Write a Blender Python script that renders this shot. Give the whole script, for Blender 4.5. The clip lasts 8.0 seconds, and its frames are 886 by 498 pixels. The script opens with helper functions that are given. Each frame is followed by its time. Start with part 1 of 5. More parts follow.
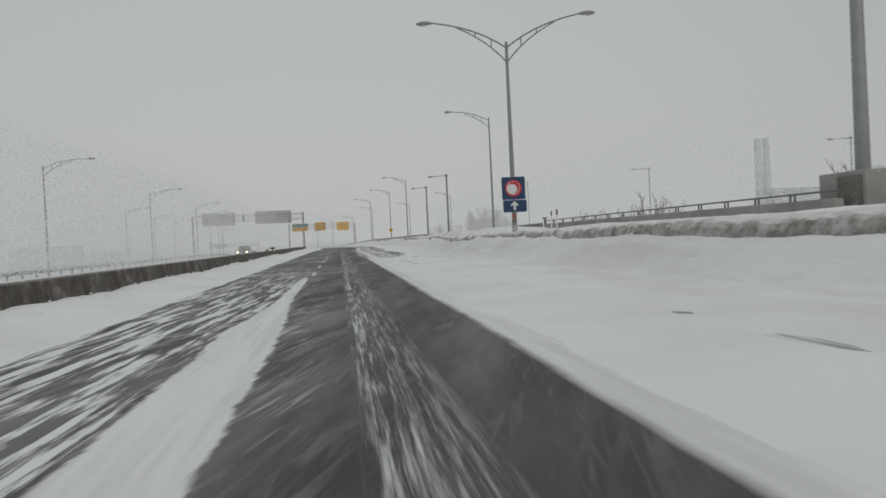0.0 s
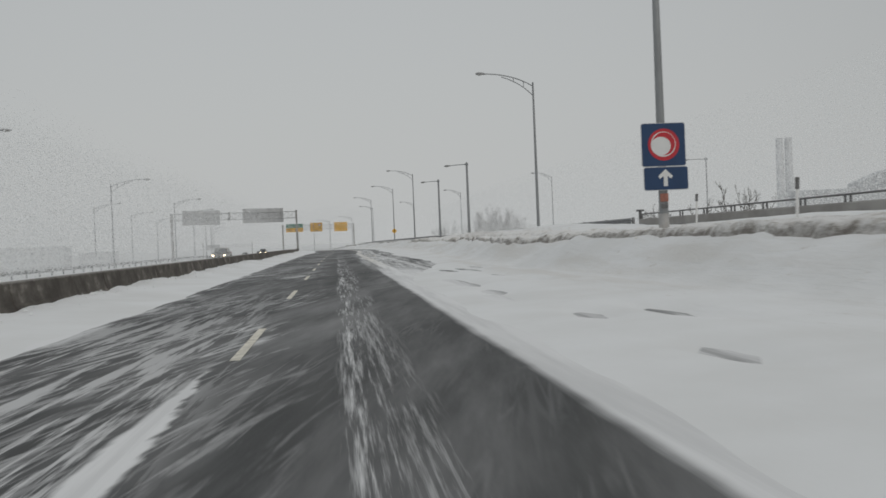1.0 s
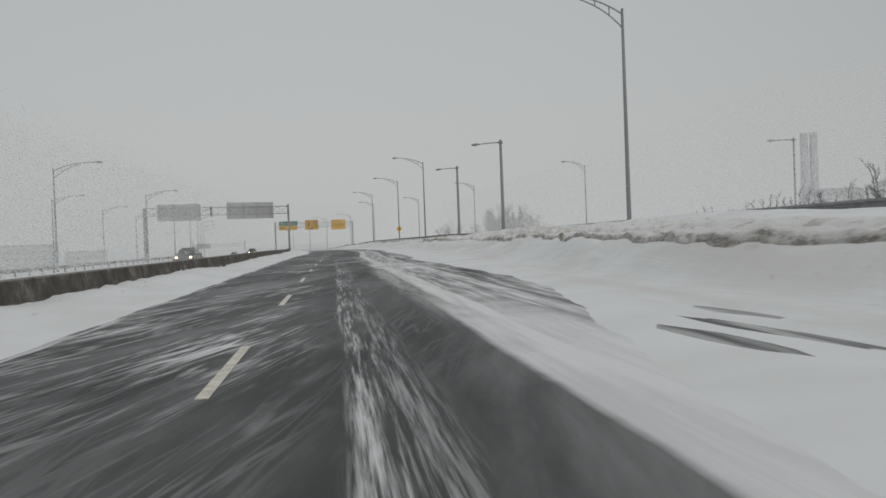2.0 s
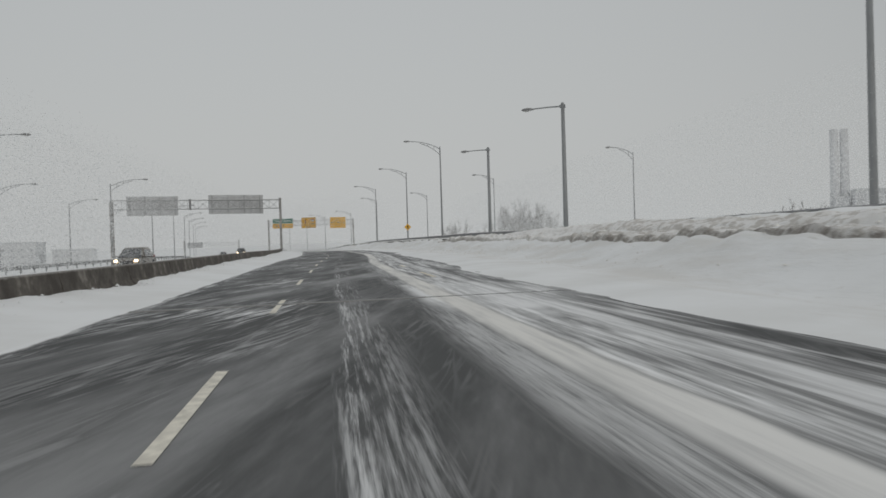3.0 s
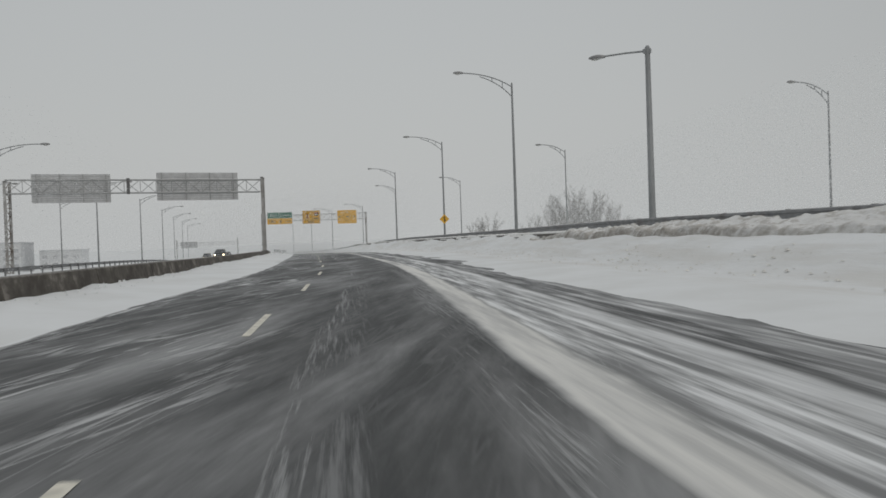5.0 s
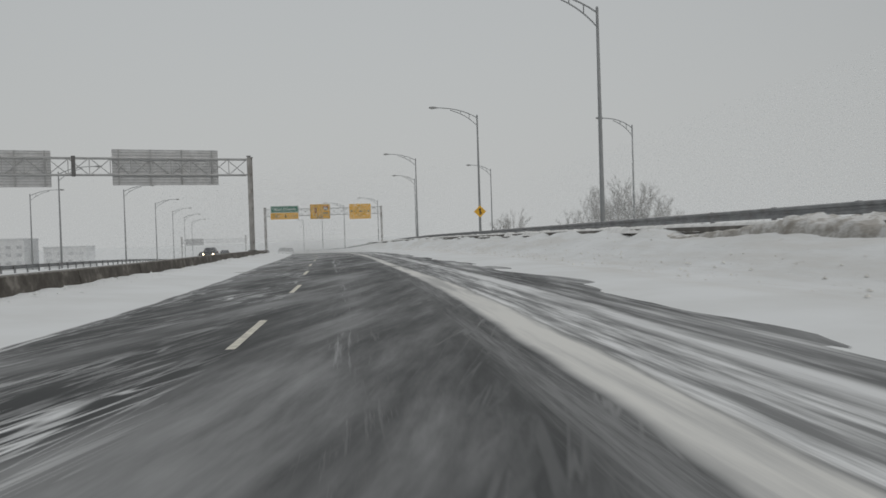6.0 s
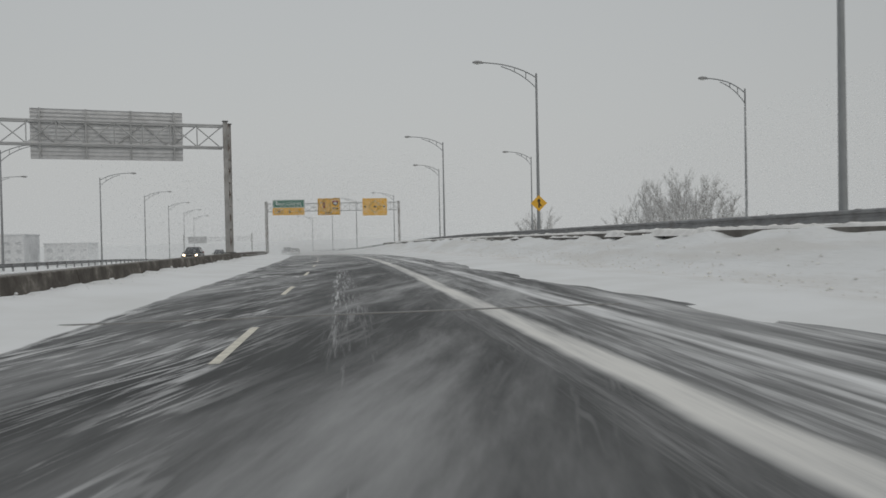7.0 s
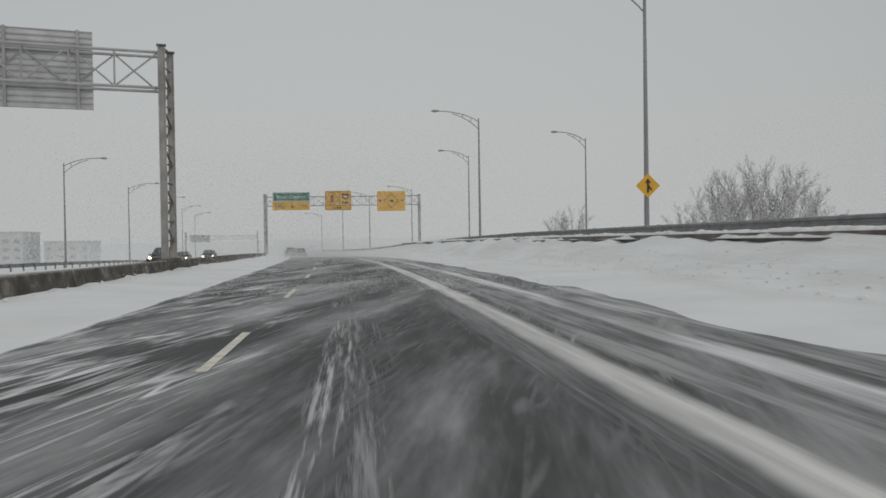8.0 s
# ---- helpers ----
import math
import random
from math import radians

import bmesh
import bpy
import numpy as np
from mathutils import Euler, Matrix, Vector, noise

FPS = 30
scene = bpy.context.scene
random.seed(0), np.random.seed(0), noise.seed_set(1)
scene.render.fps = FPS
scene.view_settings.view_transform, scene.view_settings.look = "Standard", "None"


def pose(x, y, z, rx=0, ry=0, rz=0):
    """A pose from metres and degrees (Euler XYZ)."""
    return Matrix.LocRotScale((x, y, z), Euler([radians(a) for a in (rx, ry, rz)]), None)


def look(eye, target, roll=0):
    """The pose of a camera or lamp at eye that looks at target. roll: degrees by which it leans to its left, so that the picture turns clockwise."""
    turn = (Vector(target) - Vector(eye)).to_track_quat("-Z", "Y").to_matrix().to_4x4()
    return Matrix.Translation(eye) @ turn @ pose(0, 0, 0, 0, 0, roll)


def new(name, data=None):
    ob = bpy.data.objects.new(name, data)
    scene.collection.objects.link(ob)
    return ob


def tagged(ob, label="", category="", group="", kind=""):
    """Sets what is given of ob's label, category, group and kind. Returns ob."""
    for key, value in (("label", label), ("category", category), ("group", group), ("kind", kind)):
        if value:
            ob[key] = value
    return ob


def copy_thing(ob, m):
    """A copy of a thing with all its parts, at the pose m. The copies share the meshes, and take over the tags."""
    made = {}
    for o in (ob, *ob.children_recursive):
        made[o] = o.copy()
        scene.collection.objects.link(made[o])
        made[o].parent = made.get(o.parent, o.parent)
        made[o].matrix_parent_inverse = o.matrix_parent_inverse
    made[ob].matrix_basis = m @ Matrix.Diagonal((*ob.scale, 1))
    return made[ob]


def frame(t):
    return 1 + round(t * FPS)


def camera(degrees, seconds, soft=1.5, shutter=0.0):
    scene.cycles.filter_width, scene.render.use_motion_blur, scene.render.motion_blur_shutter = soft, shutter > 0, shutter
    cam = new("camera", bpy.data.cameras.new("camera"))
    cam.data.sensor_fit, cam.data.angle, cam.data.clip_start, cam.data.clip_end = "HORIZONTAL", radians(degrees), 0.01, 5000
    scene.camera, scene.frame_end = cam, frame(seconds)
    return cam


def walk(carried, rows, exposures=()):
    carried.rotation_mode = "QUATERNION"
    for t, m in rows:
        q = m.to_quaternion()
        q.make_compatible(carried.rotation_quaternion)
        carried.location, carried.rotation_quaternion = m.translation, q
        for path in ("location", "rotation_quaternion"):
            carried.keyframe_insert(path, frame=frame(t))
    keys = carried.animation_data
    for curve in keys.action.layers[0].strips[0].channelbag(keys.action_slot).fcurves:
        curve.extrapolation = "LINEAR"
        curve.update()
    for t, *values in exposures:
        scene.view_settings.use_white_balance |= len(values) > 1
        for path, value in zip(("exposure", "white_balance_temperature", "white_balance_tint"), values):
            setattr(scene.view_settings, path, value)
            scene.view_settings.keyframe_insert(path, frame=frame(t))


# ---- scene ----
cam = camera(58, 8.0, 1.6, 0.12)
# seconds, place in metres, turn in degrees
PATH = [
    (0, -0.001, -0.003, 1.100, 89.135, 2.804, -7.434),
    (0.5, 0.086, 9.575, 1.100, 89.237, 2.474, -7.500),
    (1, 0.104, 19.294, 1.100, 89.314, 2.413, -7.582),
    (1.5, 0.078, 29.156, 1.100, 89.272, 2.361, -7.710),
    (3, 0.062, 58.383, 1.100, 89.332, 1.736, -7.868),
    (3.5, 0.113, 68.083, 1.100, 89.310, 1.721, -7.932),
    (4, 0.232, 77.735, 1.100, 89.163, 1.825, -7.834),
    (4.5, 0.312, 87.348, 1.100, 89.293, 1.915, -7.717),
    (4.7, 0.384, 91.189, 1.100, 89.280, 1.948, -7.504),
    (6, 1.041, 115.975, 1.100, 89.122, 1.765, -6.054),
    (6.5, 0.863, 125.491, 1.100, 89.244, 1.222, -5.658),
    (7, 0.668, 135.017, 1.100, 89.176, 1.151, -5.219),
    (7.5, 0.377, 144.439, 1.100, 89.064, 1.037, -4.896),
    (8, 0.144, 153.701, 1.100, 89.181, 0.843, -4.380),
]
walk(cam, [(t, pose(*p)) for t, *p in PATH])

# ---- world, sun ----
world = bpy.data.worlds.new("overcast_sky")
scene.world = world
world.use_nodes = True
wt = world.node_tree
wn, wl = wt.nodes, wt.links
bg = wn["Background"]
sky = wn.new("ShaderNodeTexSky")
sky.sky_type = "NISHITA"
sky.sun_disc = False
sky.sun_elevation, sky.sun_rotation = radians(38), radians(150)
sky.air_density, sky.dust_density = 2.0, 6.0
co = wn.new("ShaderNodeTexCoord")
sp = wn.new("ShaderNodeSeparateXYZ")
wl.new(co.outputs["Generated"], sp.inputs[0])
ramp = wn.new("ShaderNodeValToRGB")
ramp.color_ramp.elements[0].position, ramp.color_ramp.elements[0].color = 0.0, (4.86, 4.98, 4.98, 1)
ramp.color_ramp.elements[1].position, ramp.color_ramp.elements[1].color = 0.9, (6.3, 6.45, 6.55, 1)
mid = ramp.color_ramp.elements.new(0.30)
mid.color = (4.62, 4.77, 4.83, 1)
wl.new(sp.outputs["Z"], ramp.inputs[0])
mixw = wn.new("ShaderNodeMix")
mixw.data_type = "RGBA"
mixw.inputs["Factor"].default_value = 0.95
wl.new(sky.outputs[0], mixw.inputs["A"])
ahead = wn.new("ShaderNodeMapRange")
ahead.interpolation_type = "SMOOTHSTEP"
ahead.inputs["From Min"].default_value, ahead.inputs["From Max"].default_value = 0.5, 1.05
ahead.inputs["To Min"].default_value, ahead.inputs["To Max"].default_value = 0.80, 1.03
wl.new(sp.outputs["Y"], ahead.inputs["Value"])
glow = wn.new("ShaderNodeVectorMath")
glow.operation = "SCALE"
wl.new(ramp.outputs[0], glow.inputs[0])
wl.new(ahead.outputs[0], glow.inputs["Scale"])
wl.new(glow.outputs[0], mixw.inputs["B"])
wl.new(mixw.outputs["Result"], bg.inputs["Color"])
bg.inputs["Strength"].default_value = 0.1

sun_data = bpy.data.lights.new("sun", "SUN")
sun_data.energy, sun_data.angle, sun_data.color = 0.3, radians(40), (1.0, 0.97, 0.93)
sun = new("sun", sun_data)
sun.matrix_world = look((0, 0, 0), (-0.35, 0.65, -0.95))


# ---- materials ----
class Nodes:
    """A short way to write shader arithmetic."""

    def __init__(self, name):
        self.mat = bpy.data.materials.new(name)
        self.mat.use_nodes = True
        self.tree = self.mat.node_tree
        self.bsdf = self.tree.nodes["Principled BSDF"]

    def put(self, value, socket):
        if hasattr(value, "is_output"):
            self.tree.links.new(value, socket)
        else:
            socket.default_value = value

    def m(self, op, a, b=0.0, c=0.0):
        n = self.tree.nodes.new("ShaderNodeMath")
        n.operation = op
        for v, s in zip((a, b, c), n.inputs):
            self.put(v, s)
        return n.outputs[0]

    def step(self, v, lo, hi):
        n = self.tree.nodes.new("ShaderNodeMapRange")
        n.interpolation_type = "SMOOTHSTEP"
        self.put(v, n.inputs["Value"])
        self.put(lo, n.inputs["From Min"])
        self.put(hi, n.inputs["From Max"])
        return n.outputs["Result"]

    def noise(self, vec, scale, detail=3.0, rough=0.55):
        n = self.tree.nodes.new("ShaderNodeTexNoise")
        self.put(vec, n.inputs["Vector"])
        n.inputs["Scale"].default_value = scale
        n.inputs["Detail"].default_value = detail
        n.inputs["Roughness"].default_value = rough
        return n.outputs["Fac"]

    def xyz(self, x, y, z=0.0):
        n = self.tree.nodes.new("ShaderNodeCombineXYZ")
        for v, s in zip((x, y, z), n.inputs):
            self.put(v, s)
        return n.outputs[0]

    def coord(self, kind="Object"):
        return self.tree.nodes.new("ShaderNodeTexCoord").outputs[kind]

    def split(self, vec):
        n = self.tree.nodes.new("ShaderNodeSeparateXYZ")
        self.put(vec, n.inputs[0])
        return n.outputs[0], n.outputs[1], n.outputs[2]

    def rand(self):
        return self.tree.nodes.new("ShaderNodeObjectInfo").outputs["Random"]

    def mix(self, f, a, b):
        n = self.tree.nodes.new("ShaderNodeMix")
        n.data_type = "RGBA"
        self.put(f, n.inputs["Factor"])
        for v, s in ((a, n.inputs["A"]), (b, n.inputs["B"])):
            self.put((*v, 1) if isinstance(v, tuple) else v, s)
        return n.outputs["Result"]

    def bump(self, height, strength=0.3, distance=0.02):
        n = self.tree.nodes.new("ShaderNodeBump")
        n.inputs["Strength"].default_value, n.inputs["Distance"].default_value = strength, distance
        self.put(height, n.inputs["Height"])
        self.put(n.outputs[0], self.bsdf.inputs["Normal"])

    def done(self, color, rough=0.8, metal=0.0):
        self.put((*color, 1) if isinstance(color, tuple) else color, self.bsdf.inputs["Base Color"])
        self.put(rough, self.bsdf.inputs["Roughness"])
        self.put(metal, self.bsdf.inputs["Metallic"])
        return self.mat


def snow_material():
    n = Nodes("snow")
    p = n.coord()
    big, fine = n.noise(p, 0.35, 4), n.noise(p, 9.0, 5)
    drift = n.noise(n.xyz(*[n.m("MULTIPLY", c, k) for c, k in zip(n.split(p), (0.5, 0.12, 1.0))]), 2.0, 4)
    c = n.mix(n.step(big, 0.35, 0.7), (0.81, 0.825, 0.83), (0.74, 0.75, 0.745))
    c = n.mix(n.step(n.noise(p, 1.7, 6, 0.7), 0.62, 0.78), c, (0.72, 0.72, 0.70))
    n.bump(n.m("ADD", n.m("MULTIPLY", drift, 0.7), n.m("MULTIPLY", fine, 0.3)), 0.35, 0.06)
    return n.done(c, 0.75)


def bank_snow_material():
    """Snow of the verge with sandy patches where the plough has thrown its spray; UV in metres."""
    n = Nodes("verge_snow")
    p = n.coord()
    u, v, _ = n.split(n.coord("UV"))
    big, fine = n.noise(p, 0.35, 4), n.noise(p, 9.0, 5)
    drift = n.noise(n.xyz(n.m("MULTIPLY", u, 0.5), n.m("MULTIPLY", v, 0.12)), 2.0, 4)
    c = n.mix(n.step(big, 0.35, 0.7), (0.81, 0.825, 0.83), (0.74, 0.75, 0.745))
    spray = n.noise(n.xyz(n.m("MULTIPLY", u, 1.0), n.m("MULTIPLY", v, 0.14)), 0.9, 7, 0.66)
    edge = n.m("MULTIPLY", n.step(v, 46.0, 95.0), 2.6)
    where = n.m("MULTIPLY", n.step(u, n.m("ADD", 4.8, edge), n.m("ADD", 6.4, edge)), n.step(u, 13.5, 12.0))
    c = n.mix(n.m("MULTIPLY", n.m("MULTIPLY", n.step(spray, 0.44, 0.64), where), 0.55), c, (0.66, 0.645, 0.61))
    speck = n.noise(n.xyz(n.m("MULTIPLY", u, 3.0), n.m("MULTIPLY", v, 1.2)), 1.6, 5, 0.6)
    c = n.mix(n.m("MULTIPLY", n.m("MULTIPLY", n.step(speck, 0.62, 0.70), where), 0.45), c, (0.56, 0.54, 0.50))
    rough = n.m("MULTIPLY", n.m("MULTIPLY", n.m("ADD", n.noise(p, 4.0, 6, 0.72), n.noise(p, 14.0, 4, 0.7)), n.step(spray, 0.38, 0.56)), where)
    n.bump(n.m("ADD", n.m("ADD", n.m("MULTIPLY", drift, 0.7), n.m("MULTIPLY", fine, 0.3)), n.m("MULTIPLY", rough, 0.8)), 0.45, 0.06)
    return n.done(c, 0.75)


def dirty_snow_material():
    """Ploughed snow; the UV map holds the share across the ridge and metres along it."""
    n = Nodes("dirty_snow")
    p = n.coord()
    x, y, z = n.split(p)
    across, along, _ = n.split(n.coord("UV"))
    lump = n.noise(p, 1.1, 7, 0.65)
    band = n.noise(n.xyz(n.m("MULTIPLY", across, 9.0), n.m("MULTIPLY", along, 0.70), 4.0), 1.4, 8, 0.72)
    c = n.mix(n.step(lump, 0.42, 0.70), (0.88, 0.88, 0.87), (0.80, 0.79, 0.765))
    # grit thrown up by the plough: brown at the cut foot, in streaks and pockets higher up; the foot also has the
    # undercut's shade painted in
    shift = n.m("ADD", across, n.m("MULTIPLY", n.m("SUBTRACT", band, 0.5), 0.50))
    c = n.mix(n.m("MULTIPLY", n.step(band, 0.55, 0.67), 0.40), c, (0.52, 0.49, 0.445))
    worse = n.m("MULTIPLY", n.step(along, 62.0, 84.0), n.m("SUBTRACT", 1.0, n.m("MULTIPLY", n.m("MULTIPLY", n.step(along, 92.0, 100.0), n.step(along, 124.0, 112.0)), 0.75)))
    pocket = n.noise(n.xyz(n.m("MULTIPLY", x, 1.0), y, n.m("MULTIPLY", z, 1.3)), 2.3, 6, 0.62)
    c = n.mix(n.m("MULTIPLY", n.step(n.m("ADD", pocket, n.m("MULTIPLY", worse, 0.085)), 0.54, 0.63), n.m("ADD", 0.46, n.m("MULTIPLY", worse, 0.14))), c, (0.42, 0.385, 0.34))
    deep = n.m("MULTIPLY", n.m("MULTIPLY", n.step(along, 66.0, 78.0), n.step(along, 97.0, 90.0)), 0.30)
    near = n.m("MAXIMUM", n.step(along, 32.0, 12.0), n.m("MAXIMUM", n.m("MULTIPLY", deep, 2.2), n.m("MULTIPLY", n.step(along, 112.0, 122.0), 0.9)))
    comb = n.step(n.noise(p, 2.8, 8, 0.76), 0.40, 0.62)
    brown = n.m("MULTIPLY", n.step(shift, n.m("ADD", 0.28, n.m("MULTIPLY", near, 0.20)), 0.10), n.m("MULTIPLY", n.m("ADD", 0.12, n.m("MULTIPLY", comb, 0.62)), n.m("SUBTRACT", 1.0, n.m("MULTIPLY", n.m("MULTIPLY", n.step(along, 90.0, 98.0), n.step(along, 122.0, 112.0)), 0.45))))
    foot = n.m("SUBTRACT", 1.0, n.m("MULTIPLY", n.m("MULTIPLY", n.step(n.m("ADD", along, n.m("MULTIPLY", pocket, 6.0)), 93.0, 98.0), n.m("ADD", 0.5, n.m("MULTIPLY", n.step(along, 122.0, 112.0), 0.5))), 0.72))
    c = n.mix(brown, c, (0.38, 0.345, 0.295))
    # darkest strip along the foot: grime plus the painted shade of the undercut
    c = n.mix(n.m("MULTIPLY", n.step(shift, n.m("ADD", 0.19, n.m("MULTIPLY", near, 0.05)), 0.10), n.m("MULTIPLY", n.m("ADD", 0.40, n.m("MULTIPLY", comb, 0.42)), foot)), c, (0.16, 0.142, 0.125))
    n.bump(n.noise(p, 5.0, 8, 0.74), 0.85, 0.10)
    return n.done(c, 0.85)


def road_material(name, main=True):
    """Worn asphalt under blown snow; the UV map holds metres across and along the road."""
    n = Nodes(name)
    u, v, _ = n.split(n.coord("UV"))
    uv = n.xyz(u, v)
    agg = n.noise(uv, 55.0, 2)
    patch = n.noise(uv, 0.25, 4)
    streak = n.noise(n.xyz(n.m("MULTIPLY", u, 3.0), n.m("MULTIPLY", v, 0.06)), 1.0, 4)
    base = n.mix(n.step(patch, 0.3, 0.7), (0.034, 0.036, 0.037), (0.054, 0.056, 0.056))
    base = n.mix(n.m("MULTIPLY", n.step(streak, 0.45, 0.7), 0.5), base, (0.080, 0.082, 0.082))
    base = n.mix(n.m("MULTIPLY", n.step(agg, 0.5, 0.8), 0.35), base, (0.11, 0.11, 0.11))
    # threads and feathers of drifting snow, blown at a slant over the road
    def blown(deg, k1, k2, shift, warp):
        a = radians(deg)
        bend = n.m("MULTIPLY", n.m("SUBTRACT", n.noise(n.xyz(u, v, shift), 0.22, 1, 0.5), 0.5), warp)
        w1 = n.m("ADD", n.m("MULTIPLY", u, math.cos(a)), n.m("MULTIPLY", v, math.sin(a)))
        w2 = n.m("ADD", n.m("SUBTRACT", n.m("MULTIPLY", v, math.cos(a)), n.m("MULTIPLY", u, math.sin(a))), bend)
        return n.xyz(n.m("MULTIPLY", w1, k1), n.m("MULTIPLY", w2, k2), shift)

    def thread(vec, lo, hi, detail=5, thin=7.0):
        f = n.noise(vec, 1.0, detail, 0.58)
        return n.step(n.m("SUBTRACT", 1.0, n.m("MULTIPLY", n.m("ABSOLUTE", n.m("SUBTRACT", f, 0.5)), thin)), lo, hi)

    gust = n.m("ADD", n.noise(uv, 0.13, 3), n.m("MULTIPLY", n.step(v, 140.0, 154.0), 0.13))
    gusty = n.step(gust, 0.36, 0.66)
    puff = n.noise(blown(72, 0.30, 1.5, 5.0, 0.6), 1.0, 7, 0.66)
    broken = n.step(puff, 0.42, 0.62)
    lane = n.m("SUBTRACT", 1.0, n.m("MULTIPLY", n.step(n.m("ABSOLUTE", n.m("ADD", u, -2.0)), 2.1, 1.1), 0.80))
    threads = n.m("MULTIPLY", thread(blown(76, 0.09, 0.95, 1.0, 0.5), 0.86, 0.98, 3), broken)
    threads = n.m("MAXIMUM", threads, n.m("MULTIPLY", n.m("MULTIPLY", thread(blown(71, 0.09, 1.5, 4.0, 0.25), 0.86, 0.98, 3), broken), 0.9))
    threads = n.m("MAXIMUM", threads, n.m("MULTIPLY", n.m("MULTIPLY", thread(blown(80, 0.12, 2.6, 7.0, 0.12), 0.82, 0.98, 2, 6.0), n.step(puff, 0.36, 0.58)), 0.55))
    threads = n.m("MAXIMUM", threads, n.m("MULTIPLY", n.m("MULTIPLY", thread(blown(75, 0.14, 4.6, 11.0, 0.10), 0.84, 0.98, 2, 6.5), n.step(puff, 0.42, 0.56)), 0.75))
    feather = n.step(n.noise(blown(75, 0.20, 4.6, 9.0, 0.20), 1.0, 7, 0.64), 0.590, 0.650)
    cover = n.m("MULTIPLY", threads, n.m("ADD", n.m("MULTIPLY", gusty, 0.66), 0.30))
    cover = n.m("MAXIMUM", cover, n.m("MULTIPLY", feather, n.m("ADD", n.m("MULTIPLY", gusty, 0.60), 0.04)))
    # thin blown powder, made stronger to paint haze over the asphalt too
    veil = n.m("MULTIPLY", n.step(n.noise(blown(76, 0.08, 0.6, 8.0, 0.6), 1.0, 7, 0.66), 0.40, 0.74), n.m("ADD", n.m("ADD", 0.24, n.m("MULTIPLY", n.step(v, 52.0, 78.0), 0.15)), n.m("MULTIPLY", n.step(v, 140.0, 152.0), 0.22)))
    cover = n.m("MULTIPLY", cover, n.m("SUBTRACT", 1.0, n.m("MULTIPLY", n.step(u, 3.2, 4.4), 0.85)))
    cover = n.m("MAXIMUM", n.m("MULTIPLY", cover, lane), veil)
    along = n.noise(n.xyz(n.m("MULTIPLY", u, 5.0), n.m("MULTIPLY", v, 0.22), 7.0), 1.0, 5, 0.62)
    fine = n.noise(n.xyz(n.m("MULTIPLY", u, 22.0), n.m("MULTIPLY", v, 0.7), 2.0), 1.0, 4, 0.7)
    if main:
        # packed snow left between and beside the wheel tracks, thinner farther on
        wob = n.m("ADD", u, n.m("MULTIPLY", n.m("SUBTRACT", n.noise(n.xyz(0.0, v), 0.12, 2), 0.5), 0.30))
        patch_on = n.m("MULTIPLY", n.m("MULTIPLY", n.step(v, 143.0, 150.0), n.step(v, 172.0, 160.0)), 0.5)
        bend = n.m("MULTIPLY", n.m("MULTIPLY", n.step(v, 100.0, 124.0), n.step(v, 155.0, 128.0)), 0.47)
        thin = n.m("ADD", n.m("ADD", 0.42, patch_on), n.m("MULTIPLY", n.step(v, 118.0, 40.0), 0.70))
        wob = n.m("SUBTRACT", wob, n.m("ADD", bend, n.m("MULTIPLY", n.step(v, 100.0, 120.0), 0.10)))
        for centre, half, k in ((0.98, 0.19, 0.80), (1.36, 0.12, 0.40), (1.12, 0.05, 0.70), (1.24, 0.46, 0.42)):
            near = n.step(n.m("ABSOLUTE", n.m("SUBTRACT", wob, centre)), half, 0.0)
            grit = n.step(n.m("ADD", n.m("MULTIPLY", fine, 0.6), n.m("MULTIPLY", along, 0.42)), 0.44, 0.64)
            line = n.m("MULTIPLY", n.m("MULTIPLY", n.m("MULTIPLY", near, grit), k), thin)
            cover = n.m("MAXIMUM", cover, line)
        # the passing lane is snowed over where the drive begins
        early = n.step(v, 52.0, 10.0)
        left = n.m("MULTIPLY", n.step(u, 0.25, -0.7), early)
        slant = n.xyz(n.m("SUBTRACT", n.m("MULTIPLY", u, 5.6), n.m("MULTIPLY", v, 0.26)), n.m("MULTIPLY", v, 0.34), 6.0)
        ripple = n.noise(slant, 1.0, 8, 0.66)
        cover = n.m("MAXIMUM", cover, n.m("MULTIPLY", left, n.m("MULTIPLY", n.step(ripple, 0.47, 0.56), 0.97)))
        rag = n.m("MULTIPLY", n.m("SUBTRACT", n.noise(blown(64, 1.2, 5.0, 2.0, 0.4), 1.0, 6, 0.66), 0.5), 0.24)
        half = n.m("SUBTRACT", n.m("ADD", 0.13, n.m("MULTIPLY", n.step(v, 18.0, 8.0), 0.24)), n.m("MULTIPLY", n.step(n.m("ADD", v, n.m("MULTIPLY", rag, 9.0)), 23.0, 31.0), 0.30))
        tongue = n.step(n.m("SUBTRACT", n.m("ABSOLUTE", n.m("ADD", n.m("ADD", u, rag), 0.34)), half), 0.045, -0.03)
        cover = n.m("MAXIMUM", cover, n.m("MULTIPLY", tongue, n.m("ADD", 0.86, n.m("MULTIPLY", n.step(along, 0.60, 0.44), 0.12))))
        # the drifted snow of the left shoulder ends in a clean line
        wave = n.m("MULTIPLY", n.m("SUBTRACT", n.noise(uv, 0.6, 4), 0.5), 1.1)
        rim_at = n.m("ADD", -2.72, n.m("SUBTRACT", n.m("MULTIPLY", n.step(v, 108.0, 132.0), 0.66), n.m("MULTIPLY", n.step(v, 138.0, 152.0), 0.22)))
        over = n.m("SUBTRACT", rim_at, n.m("ADD", u, n.m("MULTIPLY", wave, 0.30)))
        cover = n.m("MAXIMUM", cover, n.m("MULTIPLY", n.step(over, -0.55, -0.05), n.m("MULTIPLY", n.step(ripple, 0.48, 0.60), 0.75)))
